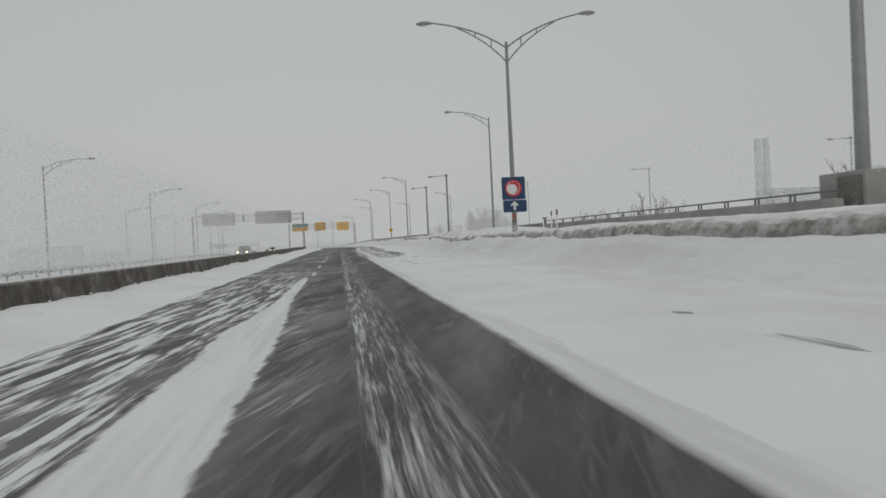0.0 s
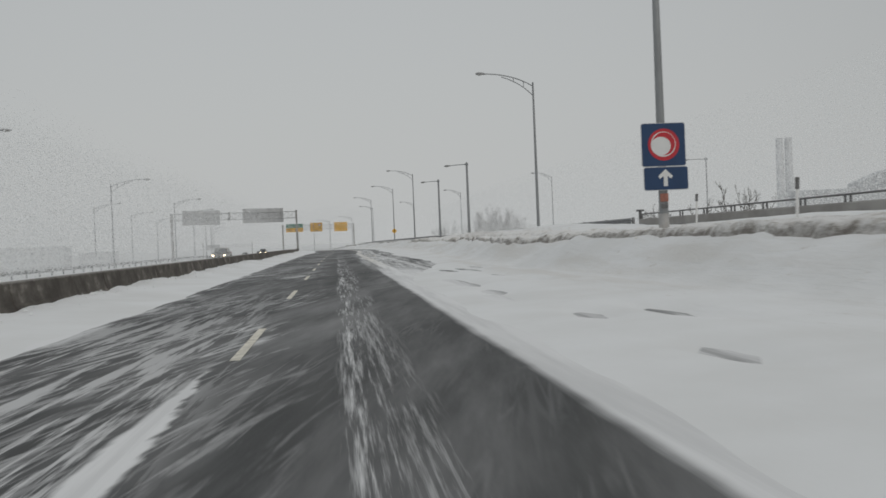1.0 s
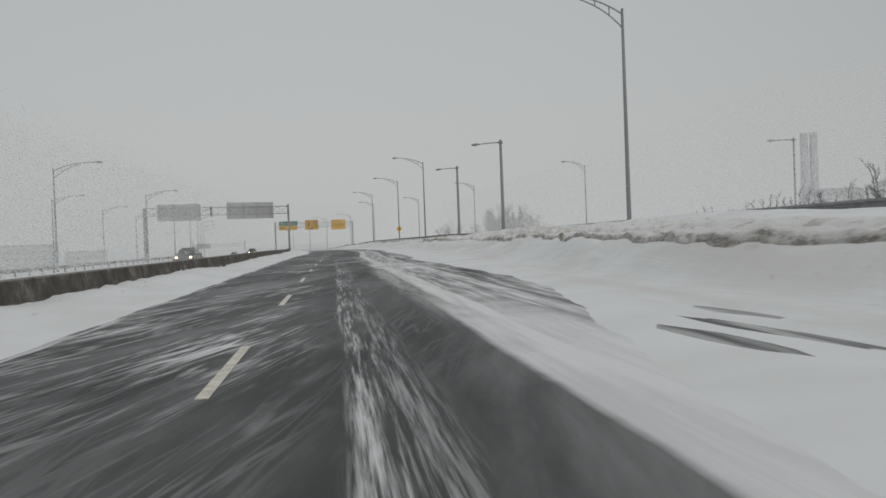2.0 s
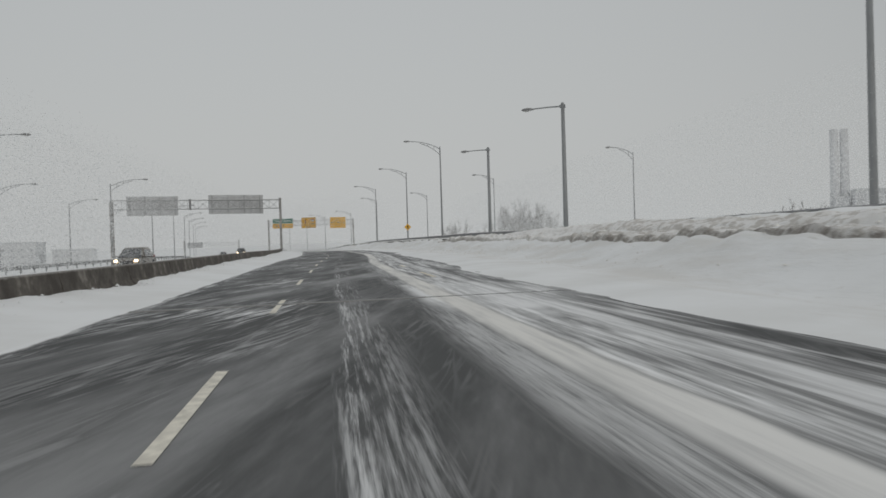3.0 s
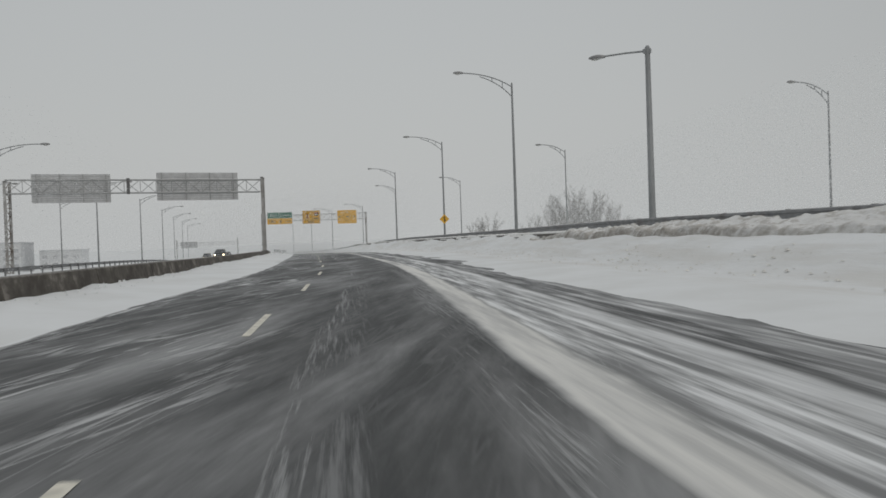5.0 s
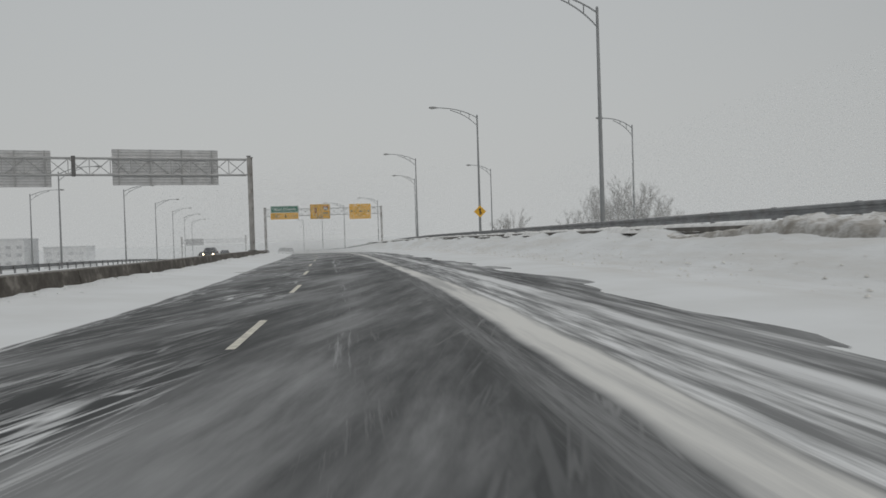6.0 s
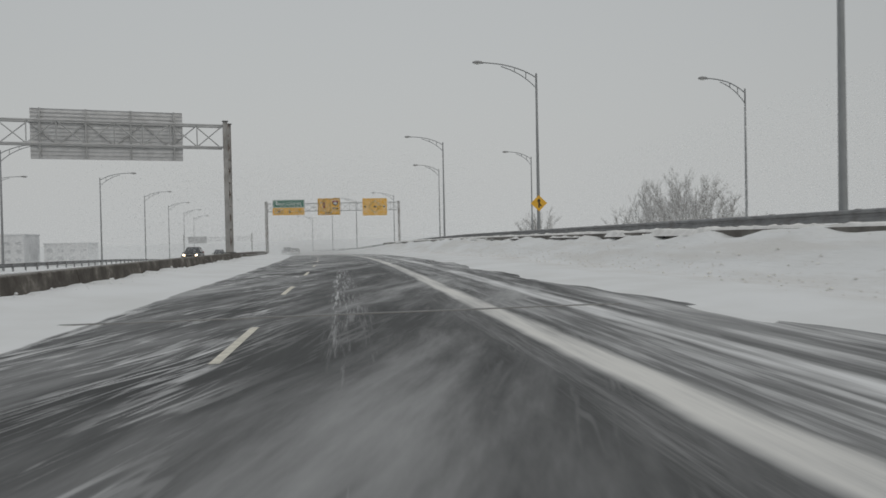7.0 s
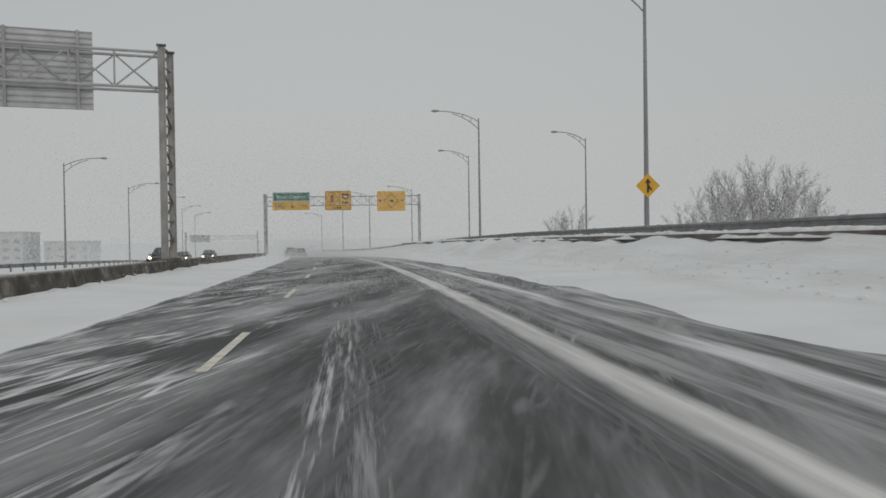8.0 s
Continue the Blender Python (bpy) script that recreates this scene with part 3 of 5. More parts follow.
def ground_z(U, Y):
    """The snow: level beside the road, banked up to the right, falling away to the left."""
    far = rise(Y, 55, 105)
    n1, n2 = vnoise(U * 0.35, Y * 0.12, 3), vnoise(U * 1.1, Y * 0.5, 11)
    # the road's bed
    z = np.full(U.shape, -0.06)
    # left shoulder, drifted up to the barrier
    foot = 0.11 * rise(-U, 3.7, 4.9) * (0.6 + 1.3 * vnoise(U * 0.7, Y * 0.11, 51) + 0.7 * vnoise(U * 2.4, Y * 1.3, 52))
    left = -2.80 + 0.66 * rise(Y, 108, 132) - 0.22 * rise(Y, 138, 152) - U + 0.16 * vnoise(0 * U, Y * 0.16, 21) + 0.07 * vnoise(U * 0, Y * 1.1, 22)
    z = np.where(U < 0, np.maximum(z, np.minimum(left * 0.06, 0.09 + 0.03 * (left - 1.5)) + 0.015 * n2 + foot), z)
    # over the barrier: the other carriageway, with its shoulders
    opp = -0.10 - 0.03 * np.clip(-U - 6.0, 0, 60) + 0.03 * n2
    bare = np.minimum(rise(-U, 9.0, 9.8), rise(-U, 22.5, 21.7))
    opp = opp - 0.14 * bare
    z = np.where(U < -5.4, opp, z)
    # right: snow beside the edge line, then the bank
    right = U - (blend(2.9, 5.65, rise(Y, 38, 62)) + blend(0.0, 0.45, rise(Y, 84, 104)) + blend(0.0, 0.3, rise(Y, 115, 135)) - blend(0.0, 0.3, rise(Y, 148, 160))) + blend(0.12, 0.28, rise(Y, 38, 62)) * vnoise(0 * U, Y * 0.10, 31) + 0.12 * vnoise(U * 0.4, Y * 0.6, 32) + 0.40 * vnoise(U * 2.2, Y * 0.22, 33) * rise(Y, 40, 62)
    z = np.where(U > 0, np.maximum(z, np.minimum(right * 0.07, 0.07 + 0.012 * right) + 0.012 * n2), z)
    for su, sy, half in BARE:
        z = z - (np.maximum(z, 0) + 0.04) * np.exp(-(((Y - sy) / half) ** 2) - ((U - su + 0.08 * (Y - sy)) / 0.30) ** 2)
    toe, lip, zl = blend(7.0, 9.4, far), blend(8.5, 12.1, far), blend(0.80, 0.80, far)
    ru, rz = rail_u(Y), rail_z(Y) - blend(0.34, -0.06, rise(Y, 54, 68)) - 0.22 * rise(Y, 112, 130) * rise(Y, 215, 190)
    z = z + zl * rise(U, toe, lip + 0.3) * (1 + 0.08 * n1 + 0.11 * vnoise(U * 0.5, Y * 0.45, 77) * rise(U, toe + 0.8, lip))
    z = z + (rz - 0.42 - zl - 0.1) * rise(U, lip + 0.2, np.maximum(ru - 0.6, lip + 0.6))
    z = z - 0.9 * rise(U, ru + 3, ru + 30)
    scallop = np.maximum(vnoise(0 * U, Y * 0.75, 73, 3) + 0.1, 0)
    z = z + 0.24 * scallop * rise(U, lip - 0.75, lip - 0.2) * rise(U, lip + 0.35, lip + 0.05) * rise(Y, 20, 32) * rise(Y, 118, 100)
    # heaps and wind-scoop; snow scalloped against the retaining wall
    z = z + (0.05 + 0.26 * vnoise(0 * U, Y * 0.60, 71, 3)) * rise(U, 11.3, 12.3) * rise(U, 13.0, 12.6) * rise(Y, 120, 134) * rise(Y, 262, 200)
    z = z + 0.05 * n1 * rise(U, 5, 9) * (1 - rise(U, 30, 60))
    drop = road_z(Y) * blend(1.0, 0.35, rise(U, 7.0, 15.0) * (1 - rise(Y, 225, 300)))
    return z + drop + np.where(np.abs(U) > 60, 0.5 * vnoise(U * 0.01, Y * 0.01, 5), 0)


us = np.unique(np.concatenate([
    -np.geomspace(6, 3000, 42) , np.arange(-26, -5.5, 0.8), [-5.42, -5.38], np.arange(-5.3, -1.2, 0.2), np.arange(-1.2, 2.4, 0.9),
    np.arange(2.4, 17, 0.2), np.arange(17, 40, 2.0), np.geomspace(42, 3000, 24)]))
ys = np.unique(np.concatenate([np.linspace(-300, -20, 12), np.arange(-16, 200, 0.4), np.arange(200, 320, 1.5), np.geomspace(322, 4000, 40)]))
ground = tagged(sheet("ground", us, ys, ground_z, VERGE, uv=True), "wind-packed white snow over the roadside and verges", "ground", kind="structure")

asphalt_us = np.concatenate([np.arange(-5.1, 7.6, 0.5), [7.6]])
road_ys = np.concatenate([np.arange(-40, 330, 3.0), np.geomspace(332, 900, 20)])
road = tagged(sheet("road", asphalt_us, road_ys, lambda U, Y: road_z(Y) + 0 * U, ASPHALT, uv=True),
              "dark asphalt motorway with wisps of blown snow", "road", kind="structure")
opposite = tagged(sheet("opposite_road", np.arange(-22.4, -9.0, 0.7), road_ys, lambda U, Y: road_z(Y) - 0.155 - 0.03 * (-U - 6.0), ASPHALT_FAR, uv=True),
                  "snow-dusted asphalt of the oncoming carriageway", "road", kind="structure")


def bank_ridge(name, lip_near, lip_far, width, top, y0, y1, seed, label, swell=0.0, cut=0.0, deck=None, material=None, back=0.5, foot=0.0, fade=8):
    """A ploughed ridge of lumpy, dirty snow along the verge."""
    U, Y = np.meshgrid(np.linspace(0, width, 32), np.arange(y0, y1, 0.11))
    calm = rise(Y, 46, 22)
    lip = blend(lip_near, lip_far, rise(Y, 55, 105))
    waver = (0.35 - 0.22 * calm) * vnoise(0 * Y, Y * 0.2, seed + 9) + 0.12 * vnoise(0 * Y, Y * 0.9, seed + 10)
    s = U / width
    body = rise(s, 0.0, 0.20) * rise(s, 1.0, back)
    lump = 1 + 0.16 * vnoise(U * 1.0, Y * 0.6, seed) + 0.30 * vnoise(U * 2.4, Y * 2.1, seed + 5, 5) + 0.22 * vnoise(U * 5.0, Y * 4.2, seed + 6, 4)
    lump = (1 + (lump - 1) * (1 - 0.30 * calm)) * rise(Y, y0, y0 + 3) * rise(Y, y1, y1 - fade)
    base = ground_z(U + lip + waver, Y) if deck is None else deck + road_z(Y) * 0.6
    Z = base - 0.12 + (top * (1 + swell * rise(Y, 108, 124)) + cut * rise(Y, 40, 18) + 0.12) * body * lump
    verts = np.stack([U + lip + waver + curve_x(Y), Y, Z], -1).reshape(-1, 3)
    k = np.arange(U.size).reshape(U.shape)
    faces = np.stack([k[:-1, :-1], k[:-1, 1:], k[1:, 1:], k[1:, :-1]], -1).reshape(-1, 4)
    ob = finish(name, verts.tolist(), faces.tolist(), material or DIRTY, True)
    flat = np.stack([foot + (1 - foot) * U / width, Y], -1).reshape(-1, 2)
    ob.data.uv_layers.new(name="ridge").data.foreach_set("uv", flat[faces.reshape(-1)].ravel())
    return tagged(ob, label, "snow bank", kind="stuff")


bank_ridge("snow_bank", 8.34, 11.75, 1.5, 0.15, -8, 147, 41, "lumpy ridge of dirty ploughed snow beside the road", 0.75, 0.08, back=0.86, fade=16)
bank_ridge("snow_bank", 10.6, 13.0, 2.2, 0.12, -8, 122, 61, "upper ridge of grey ploughed snow below the guardrail", foot=0.34)
bank_ridge("snow_bank", 12.40, 12.40, 1.3, 0.11, 126, 262, 81, "snow shelf on top of the low retaining wall", deck=1.13, material=CRUST)


def retaining_wall():
    """The low wall that shows between the snow of the slope and the shelf above it."""
    yy = np.arange(127, 262, 4.0)
    U, Y = np.meshgrid(np.array([12.45, 12.45, 12.8, 12.8]), yy)
    zt = 1.16 + road_z(Y) * 0.6
    Z = np.where(np.arange(4)[None, :] % 3 == 0, 0.2, zt)
    verts = np.stack([U + curve_x(Y), Y, Z], -1).reshape(-1, 3)
    k = np.arange(U.size).reshape(U.shape)
    faces = np.stack([k[:-1, :-1], k[:-1, 1:], k[1:, 1:], k[1:, :-1]], -1).reshape(-1, 4)
    tagged(finish("retaining_wall", verts.tolist(), faces.tolist() + [k[0].tolist(), k[-1].tolist()[::-1]], CONCRETE), "low dark concrete wall half buried in snow", "wall", kind="structure")


retaining_wall()

# lane dashes and the edge line lie on the road as thin paint
for k in range(-4, 30):
    y0 = 36.1 + 8.83 * k if k <= 11 else 133.2 + 9.15 * (k - 11)
    if y0 < 24:
        continue
    yy = np.linspace(y0, y0 + 3.0, 5)
    side = -0.15 * rise(yy, 98, 76) + 0.47 * rise(yy, 100, 124) * rise(yy, 155, 128)
    side = float(side.mean())
    dash = sheet("lane_dash", np.array([-0.052, 0.052]) + side, yy, lambda U, Y: road_z(Y) + 0.006 + 0 * U, PAINT, smooth=False)
    dash.parent = road
edge_ys = np.arange(172, 300, 2.0)
edge_line = sheet("edge_line", np.array([3.45, 3.55]), edge_ys, lambda U, Y: road_z(Y) + 0.005 + 0 * U, EDGE_PAINT, smooth=False)
edge_line.parent = road
for u0, y0, y1 in ((3.76, 82.0, 86.0), (3.76, 92.0, 94.4)):
    bit = sheet("edge_line", np.array([0.0, 0.035, 0.11, 0.14]) + u0, np.linspace(y0, y1, 12), lambda U, Y: road_z(Y) + 0.005 + 0 * U, SANDY_PAINT, smooth=False)
    bit.parent = road


JOINT_SEAL = plain_material("snow_filled_seal", (0.20, 0.20, 0.20), 0.9, 0, 0.5, 6.0, 0.2, (0.55, 0.55, 0.55))


def joint(y, skew, reach, broad):
    """An expansion joint across the road: two steel edges in a pale band of worn concrete, powder in the gap."""
    x0 = -2.7 + float(curve_x(y))
    top = thing("expansion_joint", pose(0, 0, float(road_z(y))), "", "")
    top.parent = road
    for name, pieces, mat, label in (("nosing", ((-0.02, 0.05, 0.010, reach), (0.155, 0.05, 0.010, reach)), PALE_CONCRETE, "pale worn concrete band"),
                                     ("steel_edge", ((0.03, 0.035, 0.014, reach), (0.12, 0.035, 0.014, reach)), STEEL, "pale steel edge"),
                                     ("gap", ((0.065, 0.055, 0.009, 5.6),), JOINT_SEAL, "snow-filled rubber seal")):
        for off, w, h, end in pieces:
            bm = box(x0, end + float(curve_x(y)), y + off * broad, y + (off + w) * broad, -0.02, h, 0.002)
            for v in bm.verts:
                v.co.y += skew * (v.co.x - float(curve_x(y)))
            part(name, bm, mat, top, label)


joint(73.22, 0.143, 2.6, 1.0)
joint(146.6, 0.12, 5.6, 0.55)


def clods(name, spec, material, label, seed):
    """Loose lumps of ploughed snow strewn over the bank; one mesh."""
    rng = random.Random(seed)
    verts, faces = [], []
    for u0, u1, y0, y1, count, big in spec:
        for _ in range(count):
            u, y = rng.uniform(u0, u1), rng.uniform(y0, y1)
            r = big * (0.25 + 0.9 * rng.random() ** 2)
            z = float(ground_z(np.array([[u]]), np.array([[y]]))[0, 0])
            c = Vector((u + float(curve_x(y)), y, z + r * 0.25))
            base = len(verts)
            for d in ((1, 0, 0), (0.3, 0.95, 0.1), (-0.9, 0.4, 0), (-0.5, -0.85, 0.1), (0.5, -0.8, 0), (0.15, 0.1, 0.85), (-0.2, -0.2, 0.7)):
                verts.append(tuple(c + Vector(d) * r * rng.uniform(0.7, 1.25)))
            for a, b in ((0, 1), (1, 2), (2, 3), (3, 4), (4, 0)):
                faces.append((base + a, base + b, base + (5 if a in (0, 1, 4) else 6)))
            faces += [(base + 5, base + 2, base + 6), (base + 4, base + 5, base + 6)]
    tagged(finish(name, verts, faces, material), label, "snow clods", kind="stuff")


# ---- median barrier ----
BARRIER_H = 0.65


def barrier_z(y):
    return float(road_z(y)) - 0.10 * float(rise(np.float64(y), 115, 150)) + 0.0


clods("snow_clods", ((9.8, 11.4, 96, 104, 60, 0.05), (9.4, 11.4, 106, 124, 110, 0.06), (8.3, 10.2, -4, 90, 90, 0.05), (11.6, 13.5, 60, 112, 260, 0.10), (11.2, 12.2, 132, 210, 90, 0.05), (8.6, 10.8, 112, 150, 300, 0.05), (8.8, 11.2, 150, 205, 480, 0.05), (9.4, 10.6, 150, 205, 300, 0.04), (8.6, 11.0, 80, 112, 160, 0.045)), CLOD, "scattered clods of dirty ploughed snow on the bank", 3)
clods("snow_clods", ((-4.9, -4.2, 0, 190, 520, 0.045), (-4.95, -4.6, 20, 190, 420, 0.06)), SNOW, "lumps of clean snow against the median barrier", 4)
barrier = thing("median_barrier", pose(0, 0, 0), "weathered concrete median barrier, snow drifted against its foot", "barrier")
barrier["kind"] = "structure"
profile = [(-0.30, -0.15), (0.30, -0.15), (0.30, 0.04), (0.17, 0.22), (0.09, BARRIER_H - 0.03), (0.06, BARRIER_H), (-0.06, BARRIER_H), (-0.09, BARRIER_H - 0.03), (-0.17, 0.22), (-0.30, 0.04)]
SEG = 5.97
seg_mesh = None
for k in range(62):
    y0 = -25 + 6.0 * k
    a = Vector((float(curve_x(y0)) - 5.25, y0, barrier_z(y0)))
    b = Vector((float(curve_x(y0 + 6)) - 5.25, y0 + 6, barrier_z(y0 + 6)))
    if seg_mesh is None:
        bm = prism(profile, 0, SEG)
        bmesh.ops.bevel(bm, geom=[e for e in bm.edges if len({round(v.co.y, 3) for v in e.verts}) == 1], offset=0.012, segments=1, affect="EDGES")
        ob = part("barrier_segment", bm, GRIMY, barrier)
        seg_mesh = ob.data
    else:
        ob = new("barrier_segment", seg_mesh)
        ob.parent = barrier
    d = b - a
    ob.matrix_basis = Matrix.Translation(a) @ Euler((math.atan2(d.z, d.y), 0, -math.atan2(d.x, d.y))).to_matrix().to_4x4()


# ---- parapet and guardrails ----
def parapet():
    t = thing("parapet", pose(0, 0, 0), "grey concrete parapet with a steel pipe rail on short posts", "parapet")
    x = 15.1
    part("wall", prism([(x - 0.17, 0.7), (x + 0.17, 0.7), (x + 0.14, 1.66), (x + 0.10, 1.70), (x - 0.08, 1.70), (x - 0.13, 1.66)], 22.5, 57.2), PALE_CONCRETE, t)
    part("rail", tube([(x, y, 1.93) for y in np.linspace(22.5, 57.2, 12)], 0.032), DARK_STEEL, t, "dark steel pipe rail")
    first = None
    for y in np.arange(25.0, 57.2, 2.3):
        for dy in (-0.13, 0.13):
            if first is None:
                first = part("rail_post", box(-0.022, 0.022, -0.035, 0.035, 1.70, 1.92, 0.006), DARK_STEEL, t)
                first.location = (x, y + dy, 0)
            else:
                o = new("rail_post", first.data)
                o.parent, o.location = t, (x, y + dy, 0)
    part("end_post", box(x - 0.06, x + 0.06, 57.3, 57.42, 0.9, 2.08, 0.01), DARK_STEEL, t, "dark steel end post")
    part("end_bar", box(x - 0.17, x + 0.17, 57.26, 57.46, 2.08, 2.17, 0.02), DARK_STEEL, t, "dark bar on the end post")
    return t


parapet()


def pedestal():
    t = thing("lamp_pedestal", pose(16.3, 22.9, 0), "stained concrete pedestal that carries a lamp post", "pedestal")
    part("block", box(-0.55, 2.4, -0.75, 1.6, 0.5, 2.52, 0.04), PALE_CONCRETE, t)
    # slab of darker concrete over the block's left face
    part("dark_face", box(-0.62, -0.4, -0.6, 0.55, 0.9, 2.38, 0.02), CONCRETE, t, "darker concrete face")


pedestal()


def guardrail(name, us_, zs_, y0, y1, label, step=3.8):
    """W-beam guardrail with posts along the verge."""
    t = thing(name, pose(0, 0, 0), label, "guardrail")
    yy = np.arange(y0, y1, step)
    P = [Vector((float(us_(y)) + float(curve_x(y)), y, float(zs_(y)))) for y in yy]
    beam = [(0.0, 0.0), (0.05, -0.03), (0.05, -0.09), (0.0, -0.13), (0.0, -0.18), (0.05, -0.22), (0.05, -0.28), (0.0, -0.31)]
    bm = bmesh.new()
    rows_ = []
    for p in P:
        rows_.append([bm.verts.new((p.x - bx, p.y, p.z + bz)) for bx, bz in beam] + [bm.verts.new((p.x - bx + 0.012, p.y, p.z + bz)) for bx, bz in beam[::-1]])
    for a, b in zip(rows_, rows_[1:]):
        for i in range(len(a)):
            j = (i + 1) % len(a)
            bm.faces.new((a[i], b[i], b[j], a[j]))
    part("beam", bm, RAIL_STEEL, t)
    first = None
    for p in P:
        if first is None:
            first = part("post", box(0.02, 0.14, -0.06, 0.06, -0.85, 0.02, 0.01), RAIL_STEEL, t)
            first.location = p
        else:
            o = new("post", first.data)
            o.parent, o.location = t, p
    return t


guardrail("guardrail", rail_u, rail_top, 58.5, 378, "snow-dusted steel guardrail on top of the snow bank")
guardrail("guardrail", lambda y: -24.6, lambda y: float(road_z(y)) - 0.02, 20, 330, "galvanised guardrail beyond the oncoming carriageway", 3.0)


# ---- street lamps ----
def arc(p0, p1, bow, n=8):
    """Points from p0 to p1, bowed upwards."""
    out = []
    for i in range(n + 1):
        t = i / n
        out.append((p0[0] + (p1[0] - p0[0]) * t, 0.0, p0[1] + (p1[1] - p0[1]) * t + bow * 4 * t * (1 - t) * (1 - 0.35 * t)))
    return out


def lamp_head(parent, x, z, sign):
    bm = bmesh.new()
    bmesh.ops.create_uvsphere(bm, u_segments=14, v_segments=8, radius=1.0)
    for v in bm.verts:
        cx = v.co.x
        v.co = Vector((cx * 0.42, v.co.y * (0.17 if cx * sign < 0 else 0.20), max(v.co.z, -0.35) * 0.13))
    head = part("lamp_head", moved(bm, x + sign * 0.34, 0, z), HEAD, parent, "grey cobra lamp head", True)
    bm = bmesh.new()
    bmesh.ops.create_uvsphere(bm, u_segments=12, v_segments=6, radius=1.0)
    for v in bm.verts:
        v.co = Vector((v.co.x * 0.24, v.co.y * 0.13, min(v.co.z, 0.1) * 0.09))
    part("lens", moved(bm, x + sign * 0.42, 0, z - 0.04), LENS, head, "pale lens", True)


def arc_lamp(height, sides=(-1,), reach=4.0, lift=0.95, radius=0.12):
    """A post with trussed, bowed arms; its base is at the origin and the arm points along -x."""
    t = thing("street_lamp", pose(0, 0, 0), "tall galvanised street lamp with a bowed truss arm", "street lamp", "motorway lamps")
    part("post", tube([(0, 0, -0.8), (0, 0, 0.0), (0, 0, height * 0.5), (0, 0, height + 0.35)], [radius * 1.05, radius, radius * 0.8, radius * 0.58], 12), STEEL, t, "", True)
    part("base_plate", box(-0.26, 0.26, -0.26, 0.26, -0.60, -0.50, 0.02), DARK_STEEL, t)
    part("cap", tube([(0, 0, height + 0.35), (0, 0, height + 0.43)], [radius * 0.62, radius * 0.35], 10), STEEL, t)
    for s in sides:
        top = arc((0, height + 0.12), (s * reach, height + lift), 0.33)
        low = arc((0, height - 0.62), (s * reach * 0.66, height + lift * 0.80), 0.28)
        part("upper_tube", tube(top, 0.042), STEEL, t)
        part("lower_tube", tube(low, 0.036), STEEL, t)
        for f in (0.30, 0.62):
            a, b = Vector(top[0]).lerp(Vector(top[-1]), 0), None
            xs = s * reach * 0.66 * f
            zt = np.interp(abs(xs), [abs(p[0]) for p in top], [p[2] for p in top])
            zb = np.interp(abs(xs), [abs(p[0]) for p in low], [p[2] for p in low])
            part("strut", tube([(xs, 0, float(zb)), (xs, 0, float(zt))], 0.03), STEEL, t)
        lamp_head(t, s * reach, height + lift - 0.02, s)
    return t


def bracket_lamp(height, reach=2.0, radius=0.16):
    """A stout post with one straight level arm."""
    t = thing("street_lamp", pose(0, 0, 0), "stout steel street lamp with a short straight arm", "street lamp", "ramp lamps")
    part("post", tube([(0, 0, -0.8), (0, 0, 0.0), (0, 0, height + 0.18)], [radius * 1.1, radius, radius * 0.72], 12), STEEL, t, "", True)
    part("base_plate", box(-0.28, 0.28, -0.28, 0.28, -0.5, -0.4, 0.02), DARK_STEEL, t)
    part("cap", tube([(0, 0, height + 0.18), (0, 0, height + 0.25)], [radius * 0.72, radius * 0.4], 10), STEEL, t)
    part("arm", tube([(0, 0, height), (-reach * 0.5, 0, height + 0.02), (-reach, 0, height - 0.01)], [0.05, 0.045, 0.04]), STEEL, t)
    part("bracket", box(-0.2, 0.17, -0.09, 0.09, height - 0.1, height + 0.1, 0.02), STEEL, t)
    lamp_head(t, -reach, height - 0.03, -1)
    return t


def stand(make, x, y, z, turn=0.0, **kw):
    t = make(**kw)
    t.matrix_basis = pose(x, y, z, 0, 0, turn)
    return t


# lamps of the near side: x, y, foot, height of the arm's joint over the foot
main_lamp = stand(arc_lamp, 15.62, 79.6, 2.0, 12, height=10.5)
for x, y, z, yaw in ((12.43, 190.0, 1.48, 14), (9.45, 229.0, 1.4, 16), (5.7, 300.0, -0.95, 18), (-2.0, 300.0, -1.9, 18), (-8.4, 332.0, -2.4, 18), (-16.6, 380.0, -3.0, 18)):
    copy_thing(main_lamp, pose(x, y, z, 0, 0, yaw))
stand(arc_lamp, 13.45, 155.6, 1.6, 16, height=10.5)
ramp_lamp = stand(bracket_lamp, 15.0, 108.35, 1.75, -30, height=7.7)
copy_thing(ramp_lamp, pose(14.86, 132.6, 1.75, 0, 0, -30))
slim_lamp = stand(bracket_lamp, 46.0, 113.5, 0.4, -4, height=9.3, radius=0.10)
copy_thing(slim_lamp, pose(56.0, 81.0, 0.4, 0, 0, -4))
exit_lamp = stand(arc_lamp, 37.2, 153.2, 0.6, 14, height=10.2, reach=3.2, radius=0.10)
for x, y in ((26.8, 188.5), (21.0, 234.0), (10.8, 250.5)):
    copy_thing(exit_lamp, pose(x, y, 0.4, 0, 0, 16))
